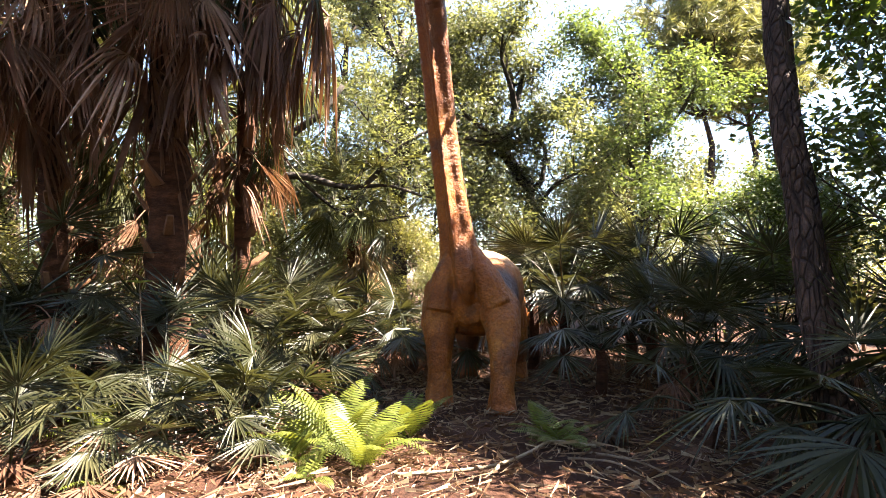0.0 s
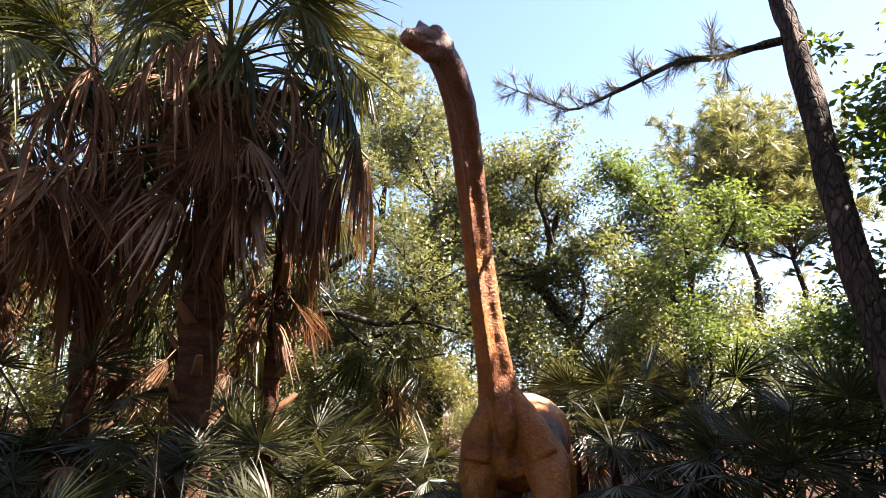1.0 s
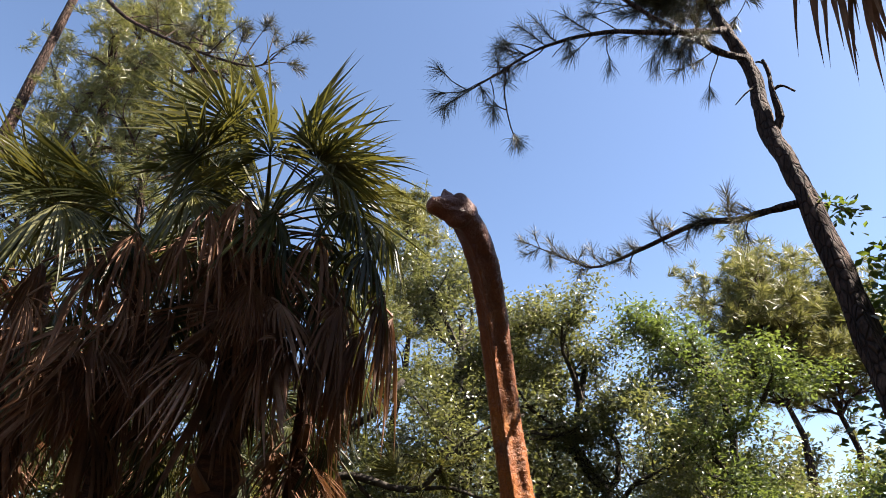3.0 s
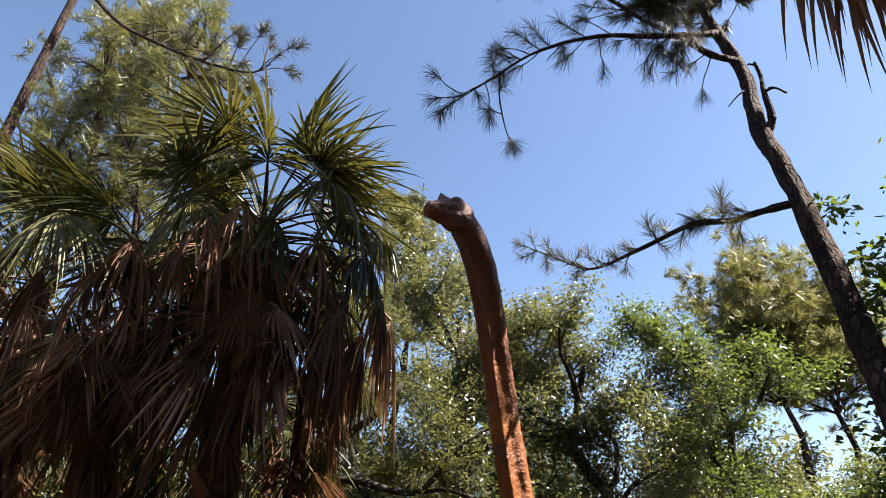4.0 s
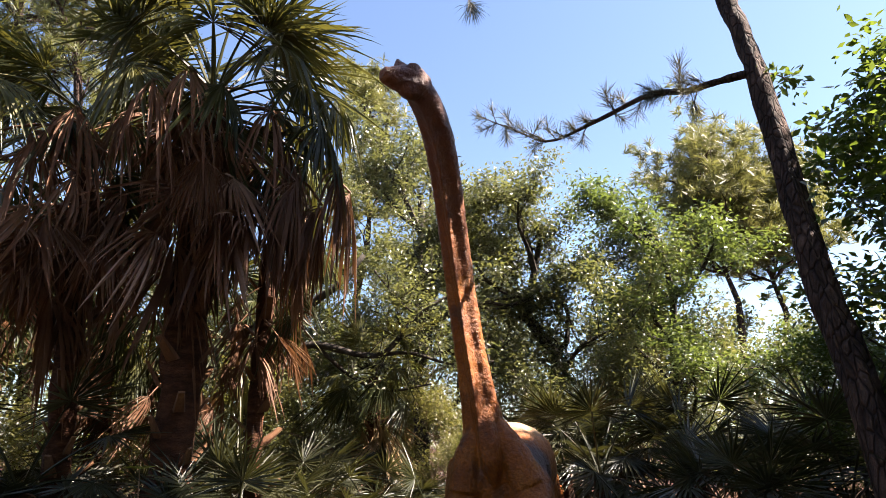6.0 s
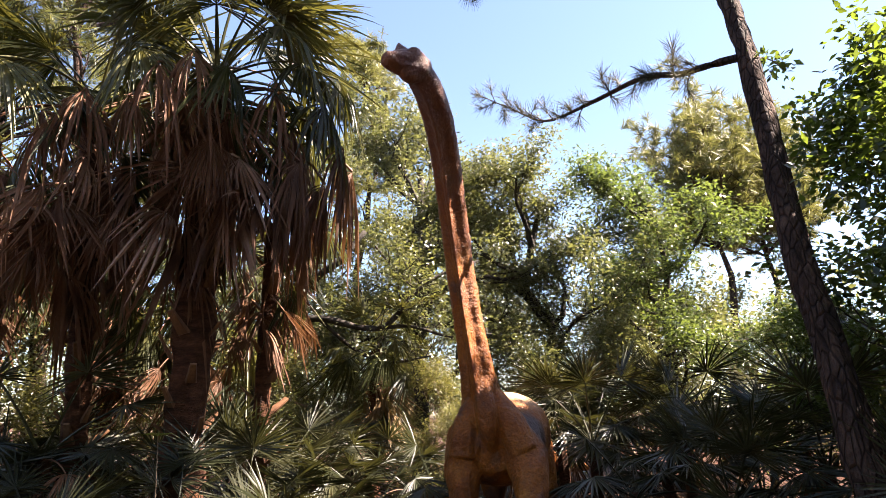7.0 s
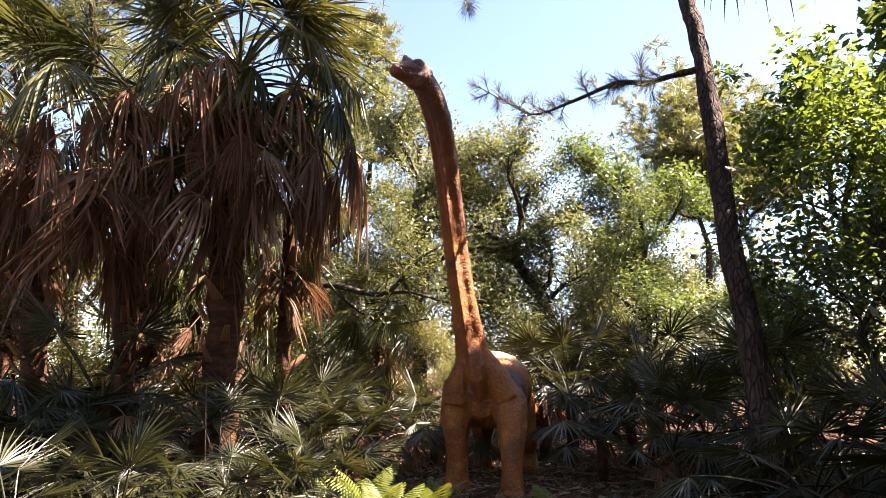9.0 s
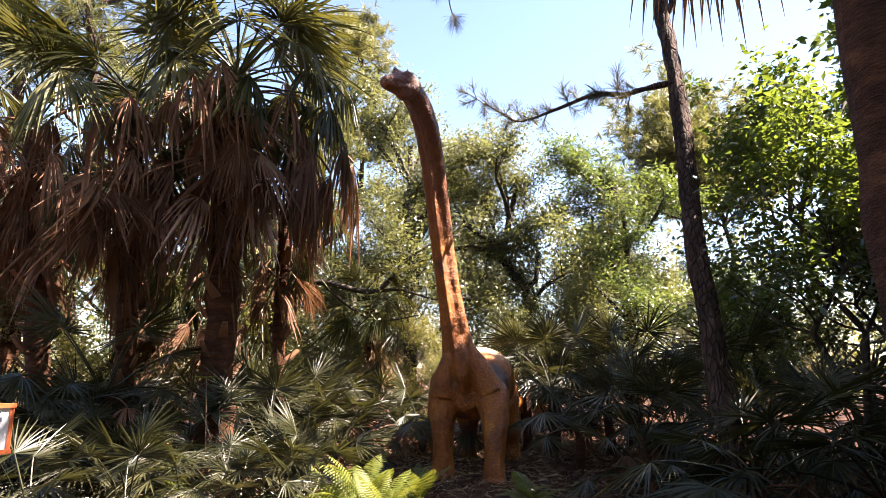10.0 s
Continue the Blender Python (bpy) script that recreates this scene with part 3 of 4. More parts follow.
NECK_FRONT = radians(-100)
pieces = []
neck = curve_points([(0.36, 7.75, 1.15, 0.44), (0.27, 7.45, 1.45, 0.33), (0.19, 7.27, 1.85, 0.235), (0.11, 7.17, 2.35, 0.185), (0.03, 7.08, 2.9, 0.17), (-0.03, 7.0, 3.4, 0.168),
                     (-0.09, 6.82, 3.95, 0.168), (-0.15, 6.52, 4.45, 0.17), (-0.23, 6.12, 4.86, 0.17), (-0.33, 5.82, 5.08, 0.165), (-0.44, 5.62, 5.2, 0.15)], 70)
pieces.append(tube([tuple(p[:3]) for p in neck], [p[3] for p in neck], 40, section=neck_section))
# trunk of the body, sloping down to the hips, and tail
body = curve_points([(0.30, 7.08, 1.12, 0.20), (0.33, 7.25, 1.16, 0.42), (0.42, 7.6, 1.24, 0.50), (0.52, 8.1, 1.34, 0.54), (0.62, 8.6, 1.28, 0.52), (0.74, 9.1, 1.12, 0.44), (0.95, 9.6, 0.98, 0.32), (1.25, 10.3, 0.85, 0.2), (1.7, 11.0, 0.7, 0.12), (2.2, 11.6, 0.6, 0.05)], 40)
pieces.append(tube([tuple(p[:3]) for p in body], [p[3] for p in body], 26, section=lambda t, f: 1 + 0.05 * math.cos(2 * t)))


def leg(points):
    p = curve_points(points, 16)
    return tube([tuple(q[:3]) for q in p], [q[3] for q in p], 18, 0.12, points[0][0] * 9)


pieces.append(leg([(0.62, 7.35, 1.35, 0.26), (0.70, 7.05, 1.0, 0.23), (0.69, 6.82, 0.65, 0.165), (0.67, 6.72, 0.35, 0.135), (0.66, 6.66, 0.12, 0.15), (0.66, 6.62, -0.02, 0.17)]))
pieces.append(leg([(0.05, 7.5, 1.35, 0.26), (-0.03, 7.32, 1.0, 0.23), (-0.04, 7.2, 0.65, 0.165), (-0.04, 7.14, 0.35, 0.14), (-0.04, 7.1, 0.12, 0.155), (-0.04, 7.06, -0.02, 0.18)]))
pieces.append(leg([(0.95, 8.9, 1.1, 0.28), (1.02, 8.75, 0.8, 0.22), (1.08, 8.7, 0.5, 0.15), (1.10, 8.8, 0.28, 0.12), (1.10, 8.76, 0.1, 0.14), (1.10, 8.74, -0.02, 0.16)]))
pieces.append(leg([(0.45, 9.0, 1.1, 0.30), (0.38, 8.9, 0.8, 0.24), (0.37, 8.85, 0.5, 0.15), (0.37, 8.95, 0.28, 0.12), (0.37, 8.9, 0.1, 0.14), (0.37, 8.86, -0.02, 0.16)]))
for fx, fy in ((0.66, 6.62), (-0.04, 7.06)):
    for a in (-35, 0, 35):
        pieces.append(ellipsoid((fx + 0.15 * math.sin(radians(a)), fy - 0.15 * math.cos(radians(a)), 0.035), (0.05, 0.06, 0.05), 10, 6))
# head: one long muzzle with a closed mouth, deep jaw, brows, eyes and a low crest
hd = Vector((-0.80, -0.56, -0.20)).normalized()
side = hd.cross(Vector((0, 0, 1))).normalized()
hup = side.cross(hd)
hm = Matrix((side, hd, hup)).transposed()
hc = Vector((-0.45, 5.58, 5.24))
skull = curve_points([(-0.16, -0.05, 0.10, 0.11), (-0.04, -0.015, 0.14, 0.17), (0.08, -0.01, 0.138, 0.175), (0.19, -0.005, 0.122, 0.14), (0.29, 0.005, 0.105, 0.105), (0.36, 0.01, 0.085, 0.075), (0.395, 0.01, 0.045, 0.04)], 30)
vs, fs = [], []
for i, (a, lift, wide, tall) in enumerate(skull):
    for k in range(32):
        t = 2 * math.pi * k / 32
        x, z = math.cos(t), math.sin(t)
        lip = 1 - 0.20 * math.exp(-((z + 0.22) / 0.11) ** 2) * min(1, max(0, (a - 0.04) / 0.08))
        lip += 0.07 * math.exp(-((z - 0.08) / 0.14) ** 2) * min(1, max(0, (a - 0.04) / 0.08))
        vs.append(hc + hd * a + side * x * wide * lip + hup * (lift + z * tall * (0.9 if z > 0 else 1.0)))
for i in range(29):
    for k in range(32):
        q = (k + 1) % 32
        fs.append((i * 32 + k, i * 32 + q, (i + 1) * 32 + q, (i + 1) * 32 + k))
fs += [tuple(range(31, -1, -1)), tuple(range(29 * 32, 30 * 32))]
pieces.append((vs, fs))
pieces.append(ellipsoid(hc + hd * 0.13 + hup * 0.125, (0.05, 0.09, 0.075), turn=hm))
pieces.append(ellipsoid(hc + hd * 0.155 + hup * 0.165, (0.032, 0.045, 0.065), turn=hm))
for k in (-1, 1):
    pieces.append(ellipsoid(hc + hd * 0.04 + side * 0.105 * k + hup * 0.095, (0.045, 0.085, 0.036), 14, 8, turn=hm))
    pieces.append(ellipsoid(hc + hd * 0.055 + side * 0.125 * k + hup * 0.055, (0.028, 0.032, 0.028), 12, 8, turn=hm))
    pieces.append(ellipsoid(hc + hd * 0.345 + side * 0.05 * k + hup * 0.065, (0.022, 0.03, 0.02), 10, 6, turn=hm))
    pieces.append(ellipsoid(hc - hd * 0.03 + side * 0.09 * k - hup * 0.08, (0.055, 0.09, 0.085), 14, 8, turn=hm))
# the throat runs out in a keel on the breast, with a soft fold to each shoulder
pieces.append(ellipsoid(hc + hd * 0.05 - hup * 0.13, (0.10, 0.17, 0.10), turn=hm))
for c in ([(0.20, 7.13, 1.95, 0.10), (0.25, 7.03, 1.55, 0.12), (0.29, 7.06, 1.3, 0.09), (0.31, 7.16, 1.1, 0.03)], [(0.16, 7.25, 1.8, 0.12), (0.02, 7.22, 1.45, 0.16), (-0.04, 7.22, 1.1, 0.18)], [(0.32, 7.22, 1.8, 0.12), (0.50, 7.12, 1.5, 0.17), (0.66, 7.06, 1.15, 0.2)]):
    p = curve_points(c, 14)
    pieces.append(tube([tuple(q[:3]) for q in p], [q[3] for q in p], 14))
raw = new("statue_raw", mesh_of("statue_raw", *merge(pieces)))
mod = raw.modifiers.new("remesh", "REMESH")
mod.mode, mod.voxel_size = "VOXEL", 0.016
mod2 = raw.modifiers.new("smooth", "SMOOTH")
mod2.iterations, mod2.factor = 5, 0.5
hide = bpy.data.meshes.new_from_object(raw.evaluated_get(bpy.context.evaluated_depsgraph_get()))
bpy.data.objects.remove(raw)
skin = [(v.co.copy(), v.normal.copy()) for v in hide.vertices]
skin = [c + n * (noise.noise(c * 9) * 0.007 + noise.noise(c * 24) * 0.004 + abs(noise.noise(Vector((c.x * 9, c.y * 9, c.z * 2.2)))) * 0.016 * (1 if c.z < 4.9 else 0.3)) for c, n in skin]
hide.vertices.foreach_set("co", np.array([tuple(c) for c in skin]).ravel())
hide.update()
hide.materials.clear()
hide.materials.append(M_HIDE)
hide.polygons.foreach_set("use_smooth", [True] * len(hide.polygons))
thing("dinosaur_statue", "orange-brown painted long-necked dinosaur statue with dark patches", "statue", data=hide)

# ---- palms on the left ----
palm_a = sabal_palm("tall cabbage palm with a thick skirt of dry fronds", (-3.6, 7.75, 0), (-3.4, 7.3, 6.1), 0.29, 1, up=13, out=4, low=3, dry=38, hang=14, size=1.22, boots=44)
palm_b = sabal_palm("cabbage palm with reddish boots and brown hanging fronds", (-5.45, 8.6, 0), (-4.95, 7.1, 5.5), 0.2, 2, up=9, out=3, low=3, dry=36, hang=13, size=1.2)
sabal_palm("cabbage palm wrapped in dead fronds", (-7.0, 8.8, 0), (-6.9, 7.6, 5.5), 0.22, 3, up=9, out=3, low=3, dry=34, hang=12, size=1.2)
sabal_palm("short far cabbage palm with a straw-coloured skirt", (-1.7, 11.1, 0), (-1.62, 11.0, 2.75), 0.15, 5, up=3, out=6, low=6, dry=0, hang=30, size=0.8, boots=14, hanging=STRAW_HANG)
sabal_palm("cabbage palm with brown leaf bases hung with dead fronds", (-2.95, 8.7, 0), (-2.75, 8.2, 4.3), 0.14, 4, up=0, out=3, low=5, dry=12, hang=8, size=0.8, boots=16)
sabal_palm("cabbage palm in the thicket hung with dead fronds", (-6.1, 10.2, 0), (-6.0, 10.0, 4.2), 0.2, 7, up=4, out=8, low=8, dry=16, hang=10, size=1.1, boots=14)
sabal_palm("cabbage palm in the thicket hung with dead fronds", (-4.5, 9.9, 0), (-4.4, 9.7, 3.6), 0.18, 8, up=3, out=8, low=8, dry=14, hang=10, size=1.0, boots=14)
sabal_palm("cabbage palm in the thicket hung with dead fronds", (-8.3, 9.6, 0), (-8.2, 9.3, 4.6), 0.2, 9, up=4, out=8, low=8, dry=14, hang=10, size=1.1, boots=14)
path_palm = sabal_palm("smooth-trunked cabbage palm beside the path", (2.62, 1.35, 0), (2.62, 1.45, 7.0), 0.26, 6, up=6, out=9, low=3, dry=0, hang=0, boots=0, size=1.05)
# fronds that reach out on the statue's side, and one dry bunch over the path
for kind, az, z, k, size in ((PALM_OUT, -8, 0.1, 1, 1.25), (PALM_OUT, 14, 0.0, 2, 1.2), (PALM_DRY, -30, -0.3, 0, 1.3), (PALM_LOW, -4, -0.3, 1, 1.2), (PALM_DRY, 20, -0.5, 1, 1.3), (PALM_DRY, -12, -0.6, 0, 1.3), (PALM_DRY, 0, -0.9, 0, 1.35), (PALM_DRY, -5, -1.3, 0, 1.35),
                             (PALM_DRY, 8, -1.2, 1, 1.3), (PALM_DRY, -22, -1.1, 1, 1.3), (PALM_DRY, -2, -1.6, 0, 1.3), (PALM_OUT, -30, 0.1, 0, 1.2), (PALM_UP, -10, 0.1, 3, 1.2), (PALM_UP, -35, 0.1, 2, 1.2)):
    part("dry_frond" if kind is PALM_DRY else "frond", kind[k], palm_a, m=pose(0.2, -0.45, 6.1 + z, 0, 0, az) @ Matrix.Scale(size, 4))
for kind, k, az, z, size in ((REACH_DRY, 0, -4, -0.45, 1.22), (REACH_DRY, 0, 6, -0.6, 1.26), (REACH_DRY, 1, 0, -0.7, 1.25), (REACH_DRY, 1, 16, -0.75, 1.1), (REACH_DRY, 0, -22, -0.9, 1.0), (REACH_GREEN, 0, 3, 0.05, 1.15), (REACH_GREEN, 1, -10, -0.2, 1.12)):
    part("dry_frond" if kind is REACH_DRY else "frond", kind[k], palm_a, m=pose(0.15, -0.4, 6.05 + z, 0, 0, az) @ Matrix.Scale(size, 4))
for k, az, size in ((0, 10, 1.25), (1, -6, 1.22), (1, 178, 1.28), (0, 200, 1.2), (2, 15, 1.15), (2, 190, 1.2), (1, 250, 1.1), (3, -40, 1.1)):
    part("frond", PALM_UP[k], palm_a, m=pose(0.15, -0.4, 6.3, 0, 0, az) @ pose(0, 0, 0, 18 * (-1) ** k, 0, 0) @ Matrix.Scale(size, 4))
for palm, head, rows in ((palm_a, (0.1, -0.5, 6.1), ((PALM_OUT, 2, -110, 0.1, 1.1), (PALM_DRY, 0, -75, 0.0, 1.2), (PALM_DRY, 1, -130, -0.1, 1.2), (PALM_DRY, 0, -95, -0.2, 1.25), (PALM_HANG, 2, -80, -0.6, 1.15), (PALM_HANG, 1, -95, -0.9, 1.2), (PALM_HANG, 2, -100, -1.3, 1.1), (REACH_DRY, 1, -60, -0.8, 0.9))),
                         (palm_b, (0.45, -1.55, 5.55), ((PALM_OUT, 2, -100, 0.3, 1.3), (PALM_DRY, 1, -135, 0.1, 1.25), (PALM_DRY, 0, -60, 0.0, 1.2), (PALM_DRY, 1, -80, -0.1, 1.2), (REACH_DRY, 1, -110, -0.5, 0.9), (PALM_HANG, 2, -90, -0.6, 1.2)))):
    for kind, k, az, z, size in rows:
        part("frond" if kind in (PALM_OUT, PALM_LOW) else "dry_frond", kind[k], palm, m=pose(head[0], head[1], head[2] + z, 0, 0, az) @ Matrix.Scale(size, 4))
PATH_DRY = fan_leaf("fan_dry", M_DEAD, 41, n=38, elev=-6, bend=43, sag=1.5, petiole=0.95, length=0.95, spread=95, ragged=0.25, tatter=0.12, pleat=0.9)
for az, k in ((90, 1.3), (96, 1.35), (101, 1.42), (105, 1.3), (109, 1.4), (114, 1.35), (118, 1.42), (124, 1.3)):
    part("dry_frond", PATH_DRY, path_palm, m=pose(0, 0.1, 6.38, 0, 0, az) @ Matrix.Scale(k, 4))

# ---- pine by the path ----
pine = thing("pine_tree", "leaning slender pine with scaly grey-brown bark", "pine tree", pose(3.2, 5.2, 0))
rng2 = random.Random(8)
nrng2 = np.random.default_rng(8)
O = Vector((3.2, 5.2, 0))
trunk_ctrl = [(2.98, 4.4, -0.1, 0.19), (2.94, 4.72, 1.5, 0.16), (2.97, 5.08, 2.8, 0.148), (3.08, 5.42, 4.05, 0.14), (3.145, 5.7, 5.2, 0.132), (3.165, 5.9, 6.0, 0.13), (3.16, 6.02, 6.45, 0.135), (3.21, 6.13, 7.0, 0.11), (3.31, 6.24, 7.5, 0.105), (3.30, 6.35, 8.1, 0.10), (3.2, 6.4, 8.7, 0.09), (3.15, 6.5, 9.6, 0.08), (3.1, 6.6, 11.5, 0.05)]
tp = curve_points([(a - O.x, b - O.y, c, r * 0.79) for a, b, c, r in trunk_ctrl], 60)
part("trunk", mesh_of("leaning_pine_trunk", *tube([tuple(p[:3]) for p in tp], [p[3] for p in tp], 20, 0.3, 4), M_PINEBARK, smooth=True), pine)


def pine_branch(ctrl, twigs, seed, label="", tuft=26, long_twig=0.45, droop=0.4, length=0.2, thick=0.0019):
    r = random.Random(seed)
    p = curve_points([(a - O.x, b - O.y, c, w) for a, b, c, w in ctrl], 30)
    pieces = [tube([tuple(q[:3]) for q in p], [q[3] for q in p], 8, 0.35, seed)]
    places = [(p[-1][:3], p[-1][:3] - p[-3][:3])]
    for i in range(twigs):
        k = int(6 + 23 * (i + r.random() * 0.6) / twigs)
        k = min(k, 29)
        a = Vector(p[k][:3])
        d = Vector((r.uniform(-0.9, 0.2), r.uniform(-0.6, 0.6), r.uniform(-0.7, 0.9))).normalized()
        L = long_twig * r.uniform(0.5, 1.2)
        q = [a]
        for s in range(4):
            d = (d + Vector((r.gauss(0, 0.15), r.gauss(0, 0.15), 0.22 * r.uniform(-0.5, 1)))).normalized()
            q.append(q[-1] + d * L / 4)
        pieces.append(tube(q, [0.009, 0.008, 0.007, 0.006, 0.005], 5))
        if r.random() < 0.9:
            places.append((tuple(q[-1]), tuple(q[-1] - q[-2])))
        if r.random() < 0.4:
            places.append((tuple(q[2]), tuple(q[3] - q[2])))
    b = part("branch", mesh_of("needled_branch", *merge(pieces), M_PINEBARK), pine, label)
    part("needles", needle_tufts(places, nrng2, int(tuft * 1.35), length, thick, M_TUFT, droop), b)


pine_branch([(3.12, 5.72, 5.27, 0.045), (2.8, 5.8, 5.24, 0.04), (2.48, 5.9, 5.19, 0.036), (2.18, 6.2, 5.35, 0.032), (1.7, 6.9, 5.42, 0.025), (1.25, 7.6, 5.55, 0.018), (0.88, 8.2, 6.05, 0.013), (0.32, 9.0, 6.82, 0.007)], 34, 31, "mostly bare branch with sparse needle tufts", 46, 0.26, 0.0, 0.22)
pine_branch([(3.2, 6.38, 8.62, 0.05), (2.85, 6.1, 8.3, 0.045), (2.18, 5.8, 7.99, 0.036), (1.31, 5.7, 7.94, 0.028), (0.58, 5.7, 7.74, 0.02), (0.0, 5.7, 7.33, 0.014), (-0.62, 5.7, 6.86, 0.008)], 34, 32, "drooping branch with long needle tufts", 60, 0.5, 0.5, 0.25)
pine_branch([(3.28, 6.28, 7.95, 0.05), (2.88, 6.05, 7.85, 0.045), (2.55, 5.9, 7.97, 0.04), (2.11, 5.9, 8.38, 0.032), (1.5, 5.8, 8.9, 0.025), (0.8, 5.8, 9.3, 0.015)], 22, 33, "", 60, 0.6, 0.5, 0.25)
pine_branch([(0.1, 5.7, 7.38, 0.012), (0.07, 5.7, 7.0, 0.01), (0.12, 5.7, 6.5, 0.008), (0.2, 5.7, 6.2, 0.006)], 3, 36, "", 70, 0.3, 0.6, 0.24)
pine_branch([(3.0, 6.3, 9.6, 0.05), (2.4, 6.2, 10.2, 0.04), (1.4, 6.0, 10.5, 0.03), (0.3, 5.9, 10.3, 0.015)], 26, 34, "", 60, 0.7, 0.5, 0.25)
pine_branch([(3.05, 6.3, 9.9, 0.05), (3.7, 6.3, 10.4, 0.04), (4.6, 6.4, 10.7, 0.03), (5.4, 6.6, 10.4, 0.015)], 20, 35, "", 60, 0.7, 0.5, 0.25)
# unseen upper crown, added to shade the statue's head; short towards +y to spare the palms
for k in range(18):
    a = radians(137.5 * k + 15)
    z = 9.4 + 0.15 * k
    L = (2.3 - 0.07 * k) * (1.0 if math.sin(a) < 0.1 else 0.35)
    pine_branch([(3.12, 6.45, z, 0.04), (3.12 + 0.4 * L * math.cos(a), 6.45 + 0.4 * L * math.sin(a), z + 0.25, 0.03), (3.12 + L * math.cos(a), 6.45 + L * math.sin(a), z + 0.35, 0.01)], 26, 60 + k, "", 70, 0.6, 0.1, 0.25, 0.0035)
for k, (ctrl) in enumerate(([(3.2, 5.98, 6.45, 0.05), (3.30, 5.95, 6.65, 0.045), (3.30, 5.95, 7.05, 0.03), (3.33, 5.95, 7.35, 0.024), (3.31, 5.95, 7.56, 0.02)], [(3.29, 5.95, 7.05, 0.022), (3.42, 5.93, 7.1, 0.016), (3.55, 5.93, 7.0, 0.01)], [(3.15, 6.05, 7.2, 0.014), (3.03, 6.04, 7.1, 0.01), (2.88, 6.04, 6.93, 0.006)], [(3.33, 5.95, 7.5, 0.014), (3.25, 5.95, 7.54, 0.012), (3.22, 5.95, 7.53, 0.01)])):
    p = curve_points([(a - O.x, b - O.y, c, w) for a, b, c, w in ctrl], 10)
    part("stub", mesh_of("dead_stub", *tube([tuple(q[:3]) for q in p], [q[3] for q in p], 8, 0.5, k), M_PINEBARK), pine)

# ---- trees behind and beside ----
T_OAK = broad_tree("oak_tree", "spreading oak with small olive leaves", "tree", pose(-1.0, 13.4, 0), 21, 9.4, 0.17, 12, 2.8, 0.105, 50, 0.36, M_OAK, group="background oaks", rise=0.05)
T_OAK2 = broad_tree("oak_tree", "spreading oak with small olive leaves", "tree", pose(1.9, 14.0, 0, rz=0), 22, 8.0, 0.16, 11, 2.8, 0.105, 50, 0.36, M_OAK, group="background oaks", rise=0.05)
T_GREEN = broad_tree("leafy_tree", "leafy green tree round the statue, some copies added unseen for shade", "tree", pose(4.5, 13.2, 0), 23, 8.2, 0.12, 12, 2.2, 0.105, 52, 0.32, M_GREEN, group="background leafy trees", rise=0.05, fork=0.2)
T_SHRUB = broad_tree("shrub", "tangled olive-green shrub at the wood's edge", "shrub", pose(-4.5, 13.0, 0), 24, 3.2, 0.04, 5, 1.6, 0.085, 22, 0.32, M_SHRUB, M_TWIG, 0.1, 0.7, "background shrubs", trunks=2)
T_SHRUB2 = broad_tree("shrub", "tangled olive-green shrub at the wood's edge", "shrub", pose(1.6, 12.3, 0), 25, 3.2, 0.04, 5, 1.6, 0.085, 22, 0.32, M_OAK, M_TWIG, 0.1, 0.7, "background shrubs", trunks=2)


def repeat(ob, places):
    for x, y, rz, s in places:
        c = copy_thing(ob, pose(x, y, 0, 0, 0, rz))
        c.scale = (s, s, s)


# copies with y below 4 are added out of view, to block sun and sky
repeat(T_OAK, [(-4.8, 17.0, 70, 1.1), (-8.5, 15.0, 200, 1.1), (6.5, 20, 140, 0.95), (8.9, 1.4, 20, 1.2)])
repeat(T_OAK2, [(-1.8, 19.0, 110, 1.15), (8.5, -0.5, 30, 1.0)])
repeat(T_GREEN, [(13.5, 13.5, 170, 0.8), (-10.5, 12.0, 260, 0.95), (9.0, 3.0, 30, 0.95), (5.3, -0.4, 140, 1.25), (7.0, 2.0, 60, 1.15)])
repeat(T_SHRUB, [(-7.5, 12.0, 60, 1.1), (-1.2, 15.5, 120, 1.3), (4.5, 16.0, 200, 1.4), (-9.5, 9.5, 10, 1.2), (-3.6, 10.8, 80, 0.85), (8.8, 12.5, 140, 0.8), (-0.5, 11.6, 20, 0.75), (-0.3, 10.6, 230, 0.5), (-5.6, 10.9, 180, 0.9)])
repeat(T_SHRUB2, [(-2.8, 14.5, 90, 1.2), (3.6, 12.4, 40, 1.0), (-6.2, 14.5, 210, 1.4), (6.2, 13.2, 310, 1.2), (-11.5, 13, 250, 1.5), (0.5, 17.5, 200, 1.5), (-2.4, 11.2, 150, 0.75)])
rngw = np.random.default_rng(91)
ang = rngw.uniform(0, 2 * math.pi, 900)
far = [(26 * math.sin(a) * r, 6 + 26 * math.cos(a) * r, abs(h)) for a, r, h in zip(ang, rngw.uniform(0.85, 1.25, 900), rngw.normal(0, 3.4, 900))]
thing("far_woods", "dense far woods of mixed dull green leaves", "woods", kind="stuff", data=leaf_cloud(far, np.full(900, 2.2), 60, 0.34, rngw, M_OAK, 0.55, 0.8))
# unseen ring of leaves behind the camera, added to hold back sky light
ang = rngw.uniform(0.55 * math.pi, 1.45 * math.pi, 620)
near = [(11.5 * math.sin(a) * r, 11.5 * math.cos(a) * r, h) for a, r, h in zip(ang, rngw.uniform(0.85, 1.25, 620), rngw.uniform(0, 14, 620))]
thing("far_woods", "unseen dull green leaves added behind the path to block sky light", "woods", kind="stuff", data=leaf_cloud(near, np.full(620, 1.9), 60, 0.36, rngw, M_OAK, 0.55, 0.8))
far_pine("tall pine with yellow-green needle clumps", pose(7.5, 17.0, 0), 41, 8.2, 0.16, 22, 2.7, 0.75, 34, 0.34, 0.45)
